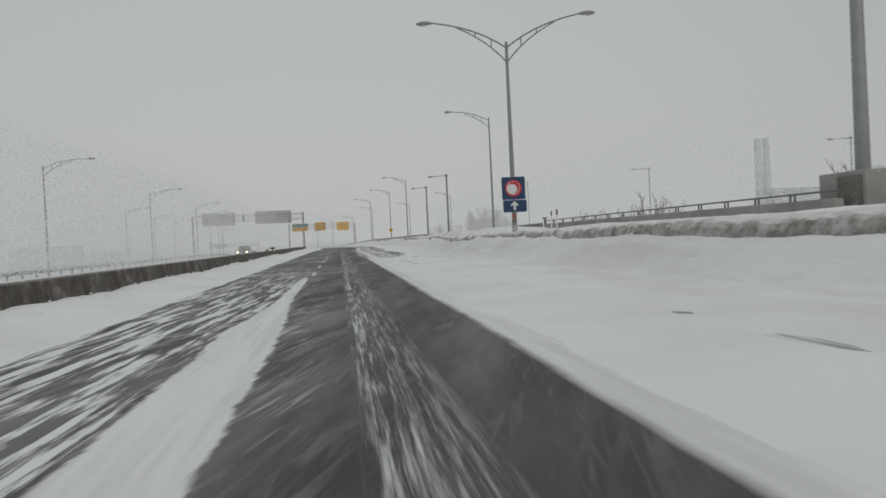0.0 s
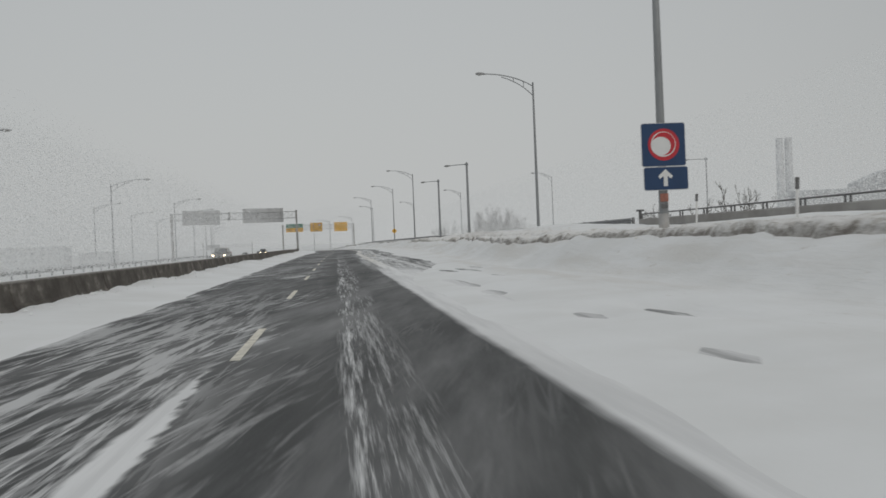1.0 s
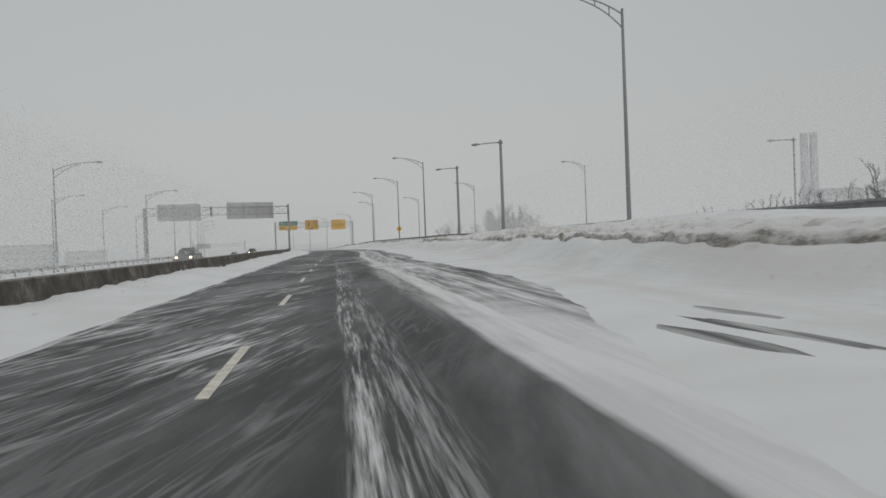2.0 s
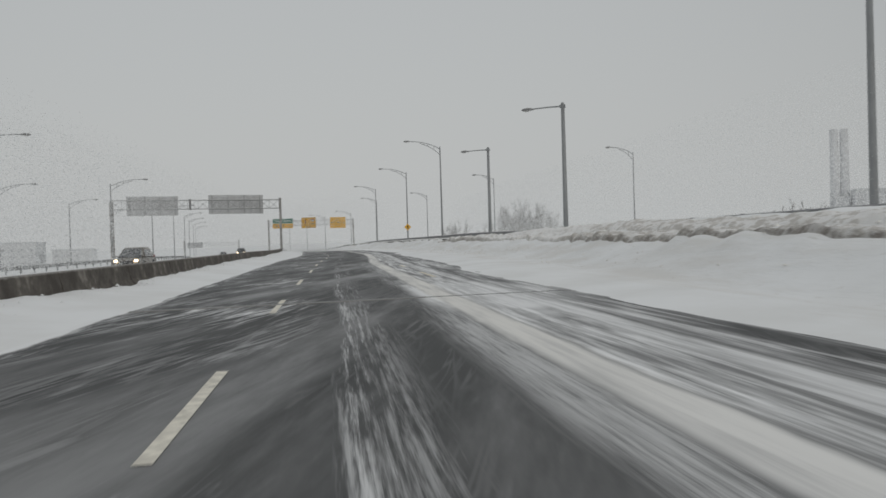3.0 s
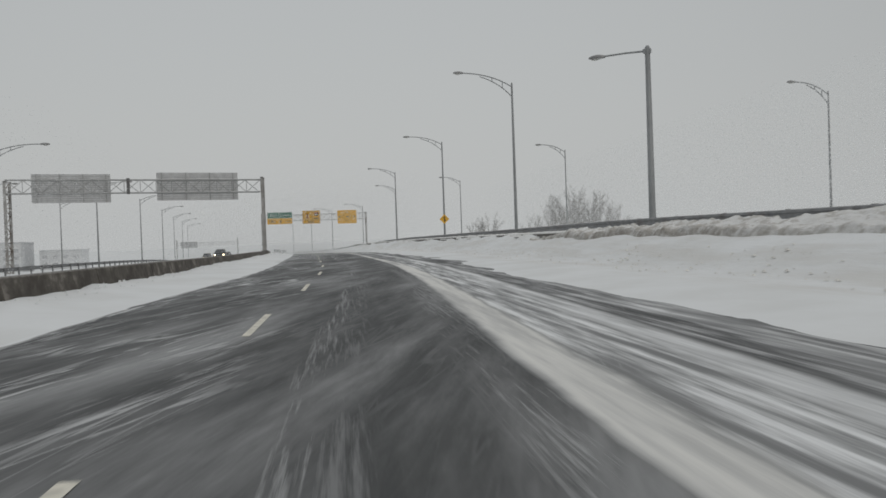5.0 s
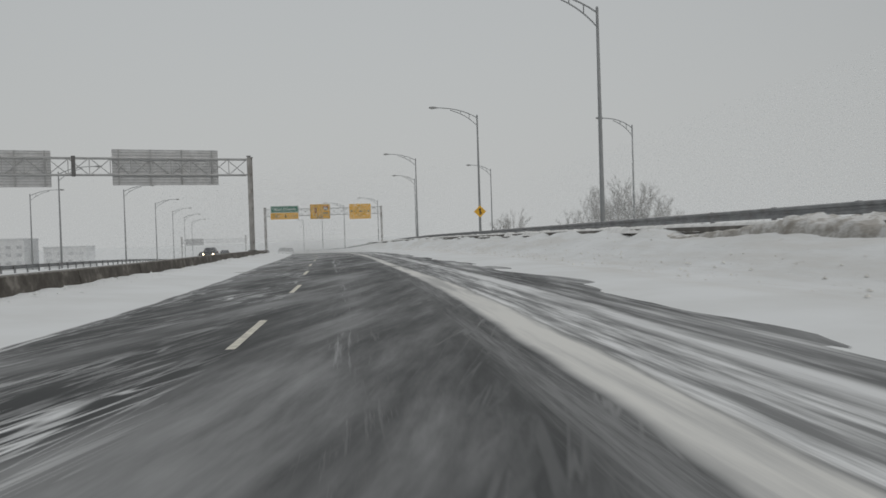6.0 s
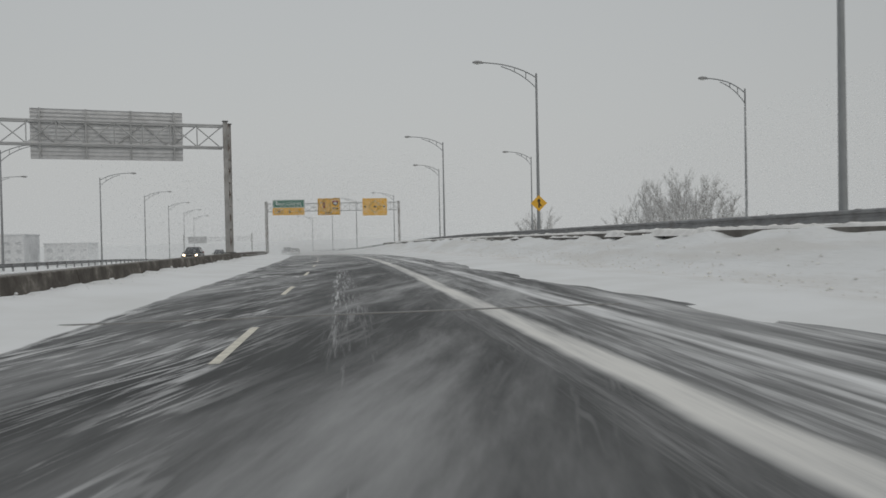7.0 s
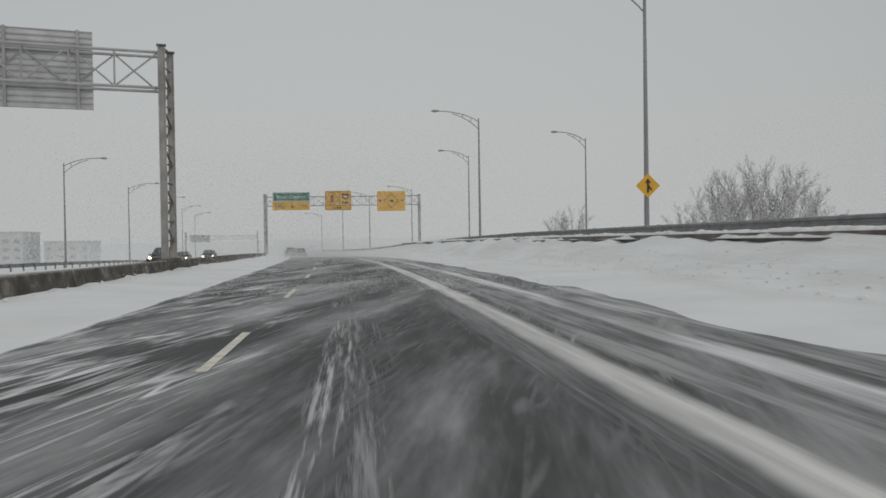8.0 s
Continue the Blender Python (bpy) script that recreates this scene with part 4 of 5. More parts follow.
# lamps beyond the oncoming carriageway, arms over the road
for x, y, z, tall in ((-27.4, 80.0, -1.2, 1.0), (-27.6, 124.0, -1.2, 1.0), (-28.5, 168.0, -1.2, 1.0), (-32.6, 211.0, -1.3, 1.02), (-35.7, 247.5, -1.8, 1.095), (-39.8, 284.0, -2.4, 1.12), (-45.6, 325.0, -3.0, 1.17), (-50.5, 362.0, -3.8, 1.22), (-56.0, 400.0, -4.6, 1.25)):
    o = copy_thing(main_lamp, pose(x, y, z, 0, 0, 184))
    o.scale = (1, 1, tall)
for x, y in ((-42.0, 167.0), (-44.5, 203.0), (-47.0, 240.0)):
    copy_thing(main_lamp, pose(x, y, -1.6, 0, 0, 186))
# the stout post on the pedestal
pedestal_lamp = stand(bracket_lamp, 16.28, 23.0, 2.52, -20, height=9.6, radius=0.235)


# ---- the blue sign on its double lamp ----
def sign_post():
    t = arc_lamp(9.2, (-1, 1), 3.8, 1.62, 0.13)
    t.matrix_basis = pose(8.95, 40.05, 1.25, 0, 0, -11)
    tagged(t, "tall street lamp with two bowed arms, carrying blue signs", "street lamp")
    part("sleeve", tube([(0, 0, -0.5), (0, 0, 0.30)], [0.150, 0.140], 14), LEG_STEEL, t, "stained foot", True)
    part("reflector", box(-0.11, 0.11, -0.155, -0.125, 0.62, 0.84, 0.01), FADED_RED, t, "small faded red plate")
    part("tag", box(-0.09, 0.09, -0.150, -0.125, 0.44, 0.56, 0.01), DARK_STEEL, t, "small dark tag")
    s = thing("service_sign", pose(8.95, 39.86, 0, 0, 0, -4), "square blue service sign with a red disc emblem above an arrow", "road sign")
    part("panel", moved(prism(rounded(1.18, 1.14, 0.05), -0.02, 0.0), -0.02, 0, 3.40), SIGN_BLUE, s, "dark blue panel")
    part("panel_rim", moved(prism(rounded(1.21, 1.17, 0.06), 0.0, 0.012), -0.02, 0, 3.40), ALU, s)
    part("emblem", moved(prism(disc(0.43), -0.026, -0.018), -0.02, 0, 3.40), SIGN_RED, s, "round red emblem")
    part("emblem_ring", moved(prism(disc(0.34), -0.030, -0.022), -0.03, 0, 3.41), SIGN_WHITE, s, "pale ring")
    part("emblem_cap", moved(prism(disc(0.31), -0.034, -0.026), -0.02, 0, 3.42), SIGN_RED, s)
    part("emblem_face", moved(prism(disc(0.25, 28, 1.08), -0.038, -0.030), -0.10, 0, 3.36), SIGN_WHITE, s, "plain white oval")
    part("arrow_panel", moved(prism(rounded(1.19, 0.60, 0.05), -0.02, 0.0), 0.02, 0, 2.49), SIGN_BLUE, s, "dark blue panel")
    part("arrow_rim", moved(prism(rounded(1.22, 0.63, 0.06), 0.0, 0.012), 0.02, 0, 2.49), ALU, s)
    arrow = [(-0.055, -0.22), (0.055, -0.22), (0.055, 0.06), (0.15, -0.02), (0.20, 0.05), (0.0, 0.24), (-0.20, 0.05), (-0.15, -0.02), (-0.055, 0.06)]
    part("arrow", moved(prism(arrow, -0.028, -0.018), 0.0, 0, 2.50), SIGN_WHITE, s, "white arrow pointing up")
    for z in (2.9, 3.6, 2.35):
        part("clamp", box(-0.17, 0.17, 0.012, 0.19, z - 0.03, z + 0.03, 0.01), ALU, s)


sign_post()


def merge_sign():
    s = thing("merge_sign", pose(12.40, 189.72, 0, 0, 0, 0), "yellow diamond merge sign clamped to a lamp post", "road sign")
    r = 0.57
    dia = [(r, 0), (0, r), (-r, 0), (0, -r)]
    part("panel", moved(prism([(x, z) for x, z in dia], -0.02, 0), 0, 0, 3.35), SIGN_YELLOW, s)
    arrow = [(-0.05, -0.32), (0.05, -0.32), (0.05, -0.12), (0.16, -0.24), (0.20, -0.18), (0.05, 0.03), (0.05, 0.12), (0.14, 0.12), (0, 0.34), (-0.14, 0.12), (-0.05, 0.12)]
    part("arrow", moved(prism(arrow, -0.028, -0.018), 0, 0, 3.35), SIGN_BLACK, s, "black merging arrow")
    part("clamp", box(-0.14, 0.14, 0.0, 0.16, 3.2, 3.26, 0.01), ALU, s)


merge_sign()


# ---- gantries ----
def truss(parent, x0, x1, z0, z1, depth, bays, mat, r=0.055):
    """A box truss between two posts: four chords, battens and diagonals."""
    for y in (-depth / 2, depth / 2):
        for z in (z0, z1):
            part("chord", tube([(x0, y, z), (x1, y, z)], r), mat, parent)
    w = (x1 - x0) / bays
    for i in range(bays + 1):
        x = x0 + w * i
        part("batten", tube([(x, -depth / 2, z0), (x, -depth / 2, z1)], r * 0.6, 6), mat, parent)
        part("cross_bar", tube([(x, -depth / 2, z1), (x, depth / 2, z1)], r * 0.6, 6), mat, parent)
    for i in range(bays):
        x = x0 + w * i
        za, zb = (z0, z1) if i % 2 else (z1, z0)
        part("diagonal", tube([(x, -depth / 2, za), (x + w, -depth / 2, zb)], r * 0.6, 6), mat, parent)
        part("diagonal", tube([(x, depth / 2, zb), (x + w, depth / 2, za)], r * 0.6, 6), mat, parent)


def gantry_post(parent, x, z0, z1, w, depth, lean=0.0):
    """Two channel legs one behind the other, laced together; lean shifts the rear leg sideways."""
    legs = []
    for y, dx in ((-depth / 2, 0.0), (depth / 2, lean)):
        bm = box(x + dx - w / 2, x + dx + w / 2, y - 0.03, y + 0.03, z0, z1, 0.008)
        for s in (-1, 1):
            box(x + dx + s * (w / 2 - 0.02) - 0.02, x + dx + s * (w / 2 - 0.02) + 0.02, y - 0.09, y + 0.09, z0, z1, 0.008, bm)
        legs.append(part("post", bm, LEG_STEEL, parent))
        part("cap", box(x + dx - w / 2 - 0.04, x + dx + w / 2 + 0.04, y - 0.12, y + 0.12, z1, z1 + 0.06, 0.01), DARK_STEEL, parent)
        part("foot_plate", box(x + dx - w, x + dx + w, y - 0.22, y + 0.22, z0 - 0.03, z0 + 0.06, 0.01), DARK_STEEL, parent)
    n = 11
    for i in range(n):
        a, b = z0 + (z1 - z0) * i / n, z0 + (z1 - z0) * (i + 1) / n
        p, q = (x, -depth / 2 + 0.05), (x + lean, depth / 2 - 0.05)
        if i % 2:
            p, q = q, p
        part("lacing", tube([(*p, a), (*q, b)], 0.04, 6), RUSTY, parent)
        part("batten", tube([(*p, b), (*q, b)], 0.035, 6), RUSTY, parent)
    return legs[0]


def sign_back(parent, x0, x1, z0, z1, y):
    """The back of a big sign: ribbed sheets on upright stiffeners."""
    n = 13
    back = part("sign_panel", box(x0, x1, y, y + 0.03, z0, z1, 0.006), ALU, parent, "ribbed aluminium back of a big sign")
    for i in range(n + 1):
        z = z0 + (z1 - z0) * i / n
        part("rib", box(x0 + 0.02, x1 - 0.02, y - 0.05, y, max(z - 0.026, z0), min(z + 0.026, z1)), RIB, back)
    for i in range(4):
        x = x0 + (x1 - x0) * (0.06 + 0.293 * i)
        part("stiffener", box(x - 0.05, x + 0.05, y - 0.16, y - 0.05, z0, z1 + 0.02), GANTRY_STEEL, back)


def back_gantry():
    a, b = Vector((-7.95, 184.26, 0)), Vector((-31.1, 177.4, 0))
    d = b - a
    span = d.length
    t = thing("sign_gantry", Matrix.Translation(a) @ Euler((0, 0, math.atan2(-d.y, -d.x))).to_matrix().to_4x4(), "galvanised truss gantry over the oncoming lanes, sign backs showing", "gantry")
    gantry_post(t, 0.0, 0.42, 8.25, 0.26, 1.15, 0.34)
    gantry_post(t, -span, -1.2, 7.85, 0.26, 1.15, 0.34)
    truss(t, -span, -0.1, 6.75, 8.05, 0.8, 16, GANTRY_STEEL)
    sign_back(t, -10.5, -2.35, 5.97, 8.82, 0.48)
    sign_back(t, -21.95, -14.85, 5.85, 8.65, 0.48)
    part("splice", box(-13.4, -13.1, -0.5, -0.3, 6.6, 8.2, 0.03), DARK_STEEL, t)


back_gantry()


def route_shield(parent, x, z, y):
    part("shield", moved(prism([(-0.5, 0.38), (-0.25, 0.46), (0, 0.38), (0.25, 0.46), (0.5, 0.38), (0.46, -0.1), (0, -0.46), (-0.46, -0.1)], -0.03, -0.015), x, y, z), SIGN_BLUE, parent, "blue route shield")
    part("shield_band", moved(prism([(-0.42, 0.22), (0.42, 0.22), (0.42, 0.34), (-0.42, 0.34)], -0.036, -0.026), x, y, z), SIGN_RED, parent)
    part("shield_bar", moved(prism([(-0.28, -0.12), (0.28, -0.12), (0.28, 0.12), (-0.28, 0.12)], -0.036, -0.026), x, y, z), SIGN_WHITE, parent)


def rim(w, h, r, t, y0, y1):
    """A thin frame line round a panel."""
    bm = bmesh.new()
    o, i = rounded(w, h, r), rounded(w - 2 * t, h - 2 * t, max(r - t, 0.01))
    f, b = [[bm.verts.new((x, yy, z)) for x, z in ring] for ring in (o, i) for yy in (y0,)], None
    n = len(o)
    for k in range(n):
        bm.faces.new((f[0][k], f[0][(k + 1) % n], f[1][(k + 1) % n], f[1][k]))
    geom = bmesh.ops.extrude_face_region(bm, geom=list(bm.faces))["geom"]
    bmesh.ops.translate(bm, verts=[g for g in geom if isinstance(g, bmesh.types.BMVert)], vec=(0, y1 - y0, 0))
    return bm


def front_gantry():
    y = 267.0
    t = thing("sign_gantry", pose(0, y, 0), "galvanised truss gantry with green and yellow road signs", "gantry")
    gantry_post(t, -16.0, -0.75, 7.4, 0.36, 0.9)
    gantry_post(t, 5.5, -0.2, 7.2, 0.36, 0.9)
    truss(t, -16.0, 5.5, 5.85, 7.1, 0.75, 16, GANTRY_STEEL)
    f = -0.50
    g = part("green_sign", moved(prism(rounded(5.1, 1.25, 0.1), -0.03, 0), -12.35, f, 7.08), SIGN_GREEN, t, "green direction sign")
    part("green_rim", moved(rim(5.0, 1.15, 0.1, 0.05, -0.034, -0.028), -12.35, f, 7.08), SIGN_WHITE, g)
    letters("lettering", "Boul. Charest", 0.72, SIGN_WHITE, g, -12.35, f - 0.036, 7.08)
    s = part("yellow_sign", moved(prism(rounded(5.1, 1.2, 0.1), -0.03, 0), -12.4, f, 5.83), SIGN_YELLOW, t, "yellow distance sign")
    part("symbol", moved(rim(1.3, 0.62, 0.08, 0.07, -0.036, -0.028), -13.9, f, 5.83), SIGN_BLACK, s)
    part("symbol_bar", moved(prism([(-0.25, -0.13), (0.25, -0.13), (0.25, 0.13), (-0.25, 0.13)], -0.036, -0.028), -13.9, f, 5.83), SIGN_BLACK, s)
    part("arrow", moved(prism([(-0.07, 0.32), (0.07, 0.32), (0.07, -0.05), (0.30, -0.02), (0, -0.34), (-0.30, -0.02), (-0.07, -0.05)], -0.036, -0.028), -12.2, f, 5.83), SIGN_BLACK, s)
    letters("lettering", "1 km", 0.62, SIGN_BLACK, s, -10.75, f - 0.036, 5.83)
    w = part("works_sign", moved(prism(rounded(3.65, 2.72, 0.14), -0.03, 0), -5.87, f, 6.5), SIGN_YELLOW, t, "yellow warning sign with a signal symbol and a shield")
    part("works_rim", moved(rim(3.5, 2.57, 0.12, 0.05, -0.034, -0.028), -5.87, f, 6.5), SIGN_BLACK, w)
    part("divider", moved(prism([(-0.03, -0.7), (0.03, -0.7), (0.03, 1.25), (-0.03, 1.25)], -0.034, -0.028), -5.65, f, 6.5), SIGN_BLACK, w)
    part("divider", moved(prism([(-1.7, -0.72), (1.7, -0.72), (1.7, -0.66), (-1.7, -0.66)], -0.034, -0.028), -5.87, f, 6.5), SIGN_BLACK, w)
    dia = rim(1.35, 1.35, 0.05, 0.06, -0.036, -0.028)
    bmesh.ops.rotate(dia, verts=dia.verts, cent=(0, 0, 0), matrix=Matrix.Rotation(radians(45), 3, "Y"))
    part("diamond", moved(dia, -6.68, f, 6.75), SIGN_BLACK, w)
    part("signal", moved(prism([(-0.2, -0.5), (0.2, -0.5), (0.2, 0.5), (-0.2, 0.5)], -0.036, -0.028), -6.68, f, 6.75), SIGN_BLACK, w)
    for dz in (-0.3, 0, 0.3):
        part("signal_light", moved(prism(disc(0.11, 14), -0.042, -0.034), -6.68, f, 6.75 + dz), SIGN_RED if dz else SIGN_YELLOW, w)
    route_shield(w, -4.85, 7.05, f)
    for dx in (-0.32, 0.0, 0.32):
        part("word_bar", moved(prism([(-0.12, -0.16), (0.12, -0.16), (0.12, 0.16), (-0.12, 0.16)], -0.036, -0.028), -4.85 + dx, f, 6.2), SIGN_BLACK, w)
    for dx in (-0.5, -0.1, 0.3):
        part("word_bar", moved(prism([(-0.14, -0.14), (0.14, -0.14), (0.14, 0.14), (-0.14, 0.14)], -0.036, -0.028), -5.87 + dx, f, 5.48), SIGN_BLACK, w)
    q = part("diamond_sign", moved(prism(rounded(3.98, 2.8, 0.16), -0.03, 0), 1.55, f, 6.35), SIGN_YELLOW, t, "yellow warning sign with a black diamond outline")
    dia = rim(1.5, 1.5, 0.05, 0.07, -0.036, -0.028)
    bmesh.ops.rotate(dia, verts=dia.verts, cent=(0, 0, 0), matrix=Matrix.Rotation(radians(45), 3, "Y"))
    part("diamond", moved(dia, 1.55, f, 6.4), SIGN_BLACK, q)
    part("symbol", moved(prism([(-0.1, -0.16), (0.55, -0.16), (0.55, -0.02), (0.3, 0.12), (0.05, 0.12), (-0.1, 0.0)], -0.036, -0.028), 1.45, f, 6.4), SIGN_BLACK, q)
    for x in (0.0, 3.1):
        part("beacon", moved(prism(disc(0.17, 16), -0.05, -0.028), x, f, 6.4), SIGN_BLACK, q)


front_gantry()


def far_gantry(x0, x1, y, zg, s0, s1):
    t = thing("sign_gantry", pose(0, y, 0), "distant truss gantry with a pale sign back", "gantry")
    for x in (x0, x1):
        gantry_post(t, x, zg, 4.0, 0.36, 0.9)
    truss(t, x0, x1, 1.6, 2.8, 0.7, 10, STEEL)
    sign_back(t, s0, s1, 0.7, 3.2, 0.45)


far_gantry(-66, -42, 430, -5.2, -64.6, -58.0)
# ---- marker posts ----
def marker_post(x, y, z):
    t = thing("marker_post", pose(x, y, z, 0, 2, 0), "thin snow-marker post with a dark cap", "marker post", "marker posts")
    part("stake", box(-0.034, 0.034, -0.012, 0.012, -0.5, 1.08, 0.006), SIGN_WHITE, t, "white snow-crusted stake")
    part("cap", box(-0.042, 0.042, -0.022, 0.022, 1.08, 1.33, 0.008), DARK_STEEL, t, "dark cap")


marker_post(9.75, 35.05, 0.77)
marker_post(12.2, 45.0, 0.95)


# ---- bare trees and shrubs ----
def branch(bm, p, d, length, r, depth, rng):
    """A limb of a few bends that forks into thinner ones."""
    pts, q, v = [p.copy()], p.copy(), d.copy()
    n = 3
    for _ in range(n):
        v = (v + Vector((rng.uniform(-1, 1), rng.uniform(-1, 1), rng.uniform(-0.25, 0.75))) * 0.22).normalized()
        q = q + v * (length / n)
        pts.append(q.copy())
    tube(pts, [max(r * (1 - 0.5 * i / n), 0.008) for i in range(n + 1)], 5 if depth > 2 else 3, bm)
    if depth == 0:
        return
    for k in range(rng.randint(3, 5)):
        i = rng.randint(1, n)
        side = Vector((rng.uniform(-1, 1), rng.uniform(-1, 1), rng.uniform(0.0, 0.9))).normalized()
        branch(bm, pts[i], (v * 0.75 + side * 0.75).normalized(), length * rng.uniform(0.45, 0.72), r * 0.55, depth - 1, rng)


def bare_tree(name, height, stems, depth, seed, label, category, spread=0.25, limbs_each=5, stout=1.0, bark=BARK):
    """A clump of stems that fan out from one foot, each with upright side shoots."""
    rng = random.Random(seed)
    t = thing(name, pose(0, 0, 0), label, category, "bare trees")
    for s in range(stems):
        bm, limbs = bmesh.new(), bmesh.new()
        turn = 2 * math.pi * (s + rng.random()) / stems
        out = rng.uniform(0.1, 1.0) * spread
        h = height * rng.uniform(0.78, 1.0) * (1 - 0.22 * out)
        lean = Vector((math.cos(turn) * out, math.sin(turn) * out, 1)).normalized()
        p = Vector((math.cos(turn), math.sin(turn), 0)) * out * height * 0.10 + Vector((0, 0, -0.3))
        r = height * 0.0075 * stout
        pts = [p + lean * h * f + Vector((rng.uniform(-1, 1), rng.uniform(-1, 1), 0)) * 0.02 * height * f + Vector((0, 0, 0.08 * h * f * f)) for f in (0, 0.25, 0.5, 0.75, 0.95)]
        tube(pts, [r * 1.3, r, r * 0.7, r * 0.42, 0.012], 6, bm)
        part("trunk", bm, bark, t, "", True)
        for k in range(limbs_each):
            f = 0.18 + 0.74 * (k + rng.random()) / limbs_each
            q = pts[int(f * 4)].lerp(pts[min(int(f * 4) + 1, 4)], f * 4 % 1)
            a = rng.uniform(0, 2 * math.pi)
            d = (Vector((math.cos(a), math.sin(a), 0)) * 0.7 + lean * 1.0).normalized()
            branch(limbs, q, d, height * rng.uniform(0.12, 0.20) * (1.15 - 0.5 * f), r * 0.38, depth, rng)
        part("crown", limbs, bark, t, "bare twigs")
    return t


TREE_LABEL = "leafless broad tree with fine bare twigs"
big = bare_tree("tree", 11.6, 10, 2, 5, TREE_LABEL, "tree", 0.88, 14, 1.15)
big.matrix_basis = pose(45.5, 247, 0.2)
second = bare_tree("tree", 10.0, 9, 2, 9, TREE_LABEL, "tree", 0.92, 13, 1.1)
second.matrix_basis = pose(50.5, 249, 0.1)
third = bare_tree("tree", 7.6, 8, 2, 13, TREE_LABEL, "tree", 0.95, 11, 1.1)
third.matrix_basis = pose(40.6, 246, 0.2)
for src, x, y, z, s, a in ((second, 54.5, 252, 0, 0.75, 80), (third, 45.6, 340, 0, 1.2, 40), (second, 42.8, 343, 0, 0.8, 120), (third, 62, 262, 0, 0.65, 130), (second, 48.0, 252, 0, 1.0, 200), (second, 43.0, 251, 0, 0.95, 310), (third, 67, 266, 0, 0.6, 20), (third, 38.0, 250, 0, 0.7, 250)):
    o = copy_thing(src, pose(x, y, z, 0, 0, a))
    o.scale = (s, s, s)
SHRUB_LABEL = "leafless roadside shrub with upright bare stems"
shrub = bare_tree("shrub", 3.0, 7, 1, 21, SHRUB_LABEL, "shrub", 0.8, 6, 2.0, DARK_BARK)
shrub.matrix_basis = pose(33.6, 83.5, 1.0)
shrub.scale = (1.55, 1.55, 1.55)
for x, y, z, s, a in ((36.2, 85.5, 1.0, 1.45, 70), (32.6, 86.5, 1.0, 1.1, 160), (30.6, 92.0, 1.0, 1.0, 220), (24.5, 78.0, 1.0, 0.8, 120), (20.5, 29.5, 0.8, 1.0, 30), (30.5, 70.0, 0.9, 0.5, 200), (27.5, 60.0, 0.9, 0.5, 90), (38.5, 92, 0.6, 0.8, 10), (47.0, 133, 0.2, 1.5, 60), (49.4, 134.5, 0.2, 1.35, 150), (44.4, 132.5, 0.2, 1.35, 240)):
    o = copy_thing(shrub, pose(x, y, z, 0, 0, a))
    o.scale = (s, s, s)


# ---- factory and far buildings ----
def factory():
    t = thing("factory", pose(187, 332, 0, 0, 0, -20), "distant grey industrial plant with two tall chimney stacks", "factory")
    for x in (-1.75, 1.75):
        part("chimney", tube([(x, 0, -2), (x, 0, 18), (x, 0, 37.5)], [1.75, 1.6, 1.45], 18), GREY_WALL, t, "tall round chimney stack", True)
    part("plinth", box(-2.7, 2.7, -4, 4, -2, 12.5, 0.2), WALLING, t)
    part("hall", prism([(3, -2), (30, -2), (30, 14.6), (3, 15.0)], -8, 12), WALLING, t)
    part("long_hall", prism([(28, -2), (66, -2), (66, 17), (45, 22.5), (39, 22.2), (28, 17.5)], -6, 16), WALLING, t)
    part("gallery", prism([(-13, -2), (-3, -2), (-3, 9.0), (-13, 7.5)], -5, 8), WALLING, t)
    part("roof_unit", box(33, 36.5, -7, -2, 16, 20.6, 0.2), DARK_WALL, t)
    part("roof_unit", box(50, 58, -7, 2, 16, 21.0, 0.2), DARK_WALL, t)
    for i in range(5):
        part("window", box(8 + 5 * i, 11 + 5 * i, -8.06, -7.9, 12.0, 14.5), DARK_WALL, t)


factory()


def block(name, x, y, w, d, z0, z1, turn, label):
    t = thing(name, pose(x, y, z0, 0, 0, turn), label, "building", "far buildings")
    h = z1 - z0
    part("wall", box(-w / 2, w / 2, -d / 2, d / 2, -3, h, 0.1), GREY_WALL, t)
    part("parapet", box(-w / 2 - 0.3, w / 2 + 0.3, -d / 2 - 0.3, d / 2 + 0.3, h, h + 0.6, 0.05), GREY_WALL, t)
    n = max(3, int(w / 5))
    for r in range(max(1, int(h / 4))):
        for i in range(n):
            cx = -w / 2 + w * (i + 0.5) / n
            part("window", box(cx - 1.3, cx + 1.3, -d / 2 - 0.05, -d / 2 + 0.1, 1.5 + 4 * r, 3.2 + 4 * r), GREY_WINDOW, t)


block("office_block", -192, 560, 40, 30, -8, 6.4, 8, "flat-roofed grey building far off in the haze")
block("office_block", -155, 570, 21, 26, -8, 1.6, 8, "low flat-roofed building far off in the haze")


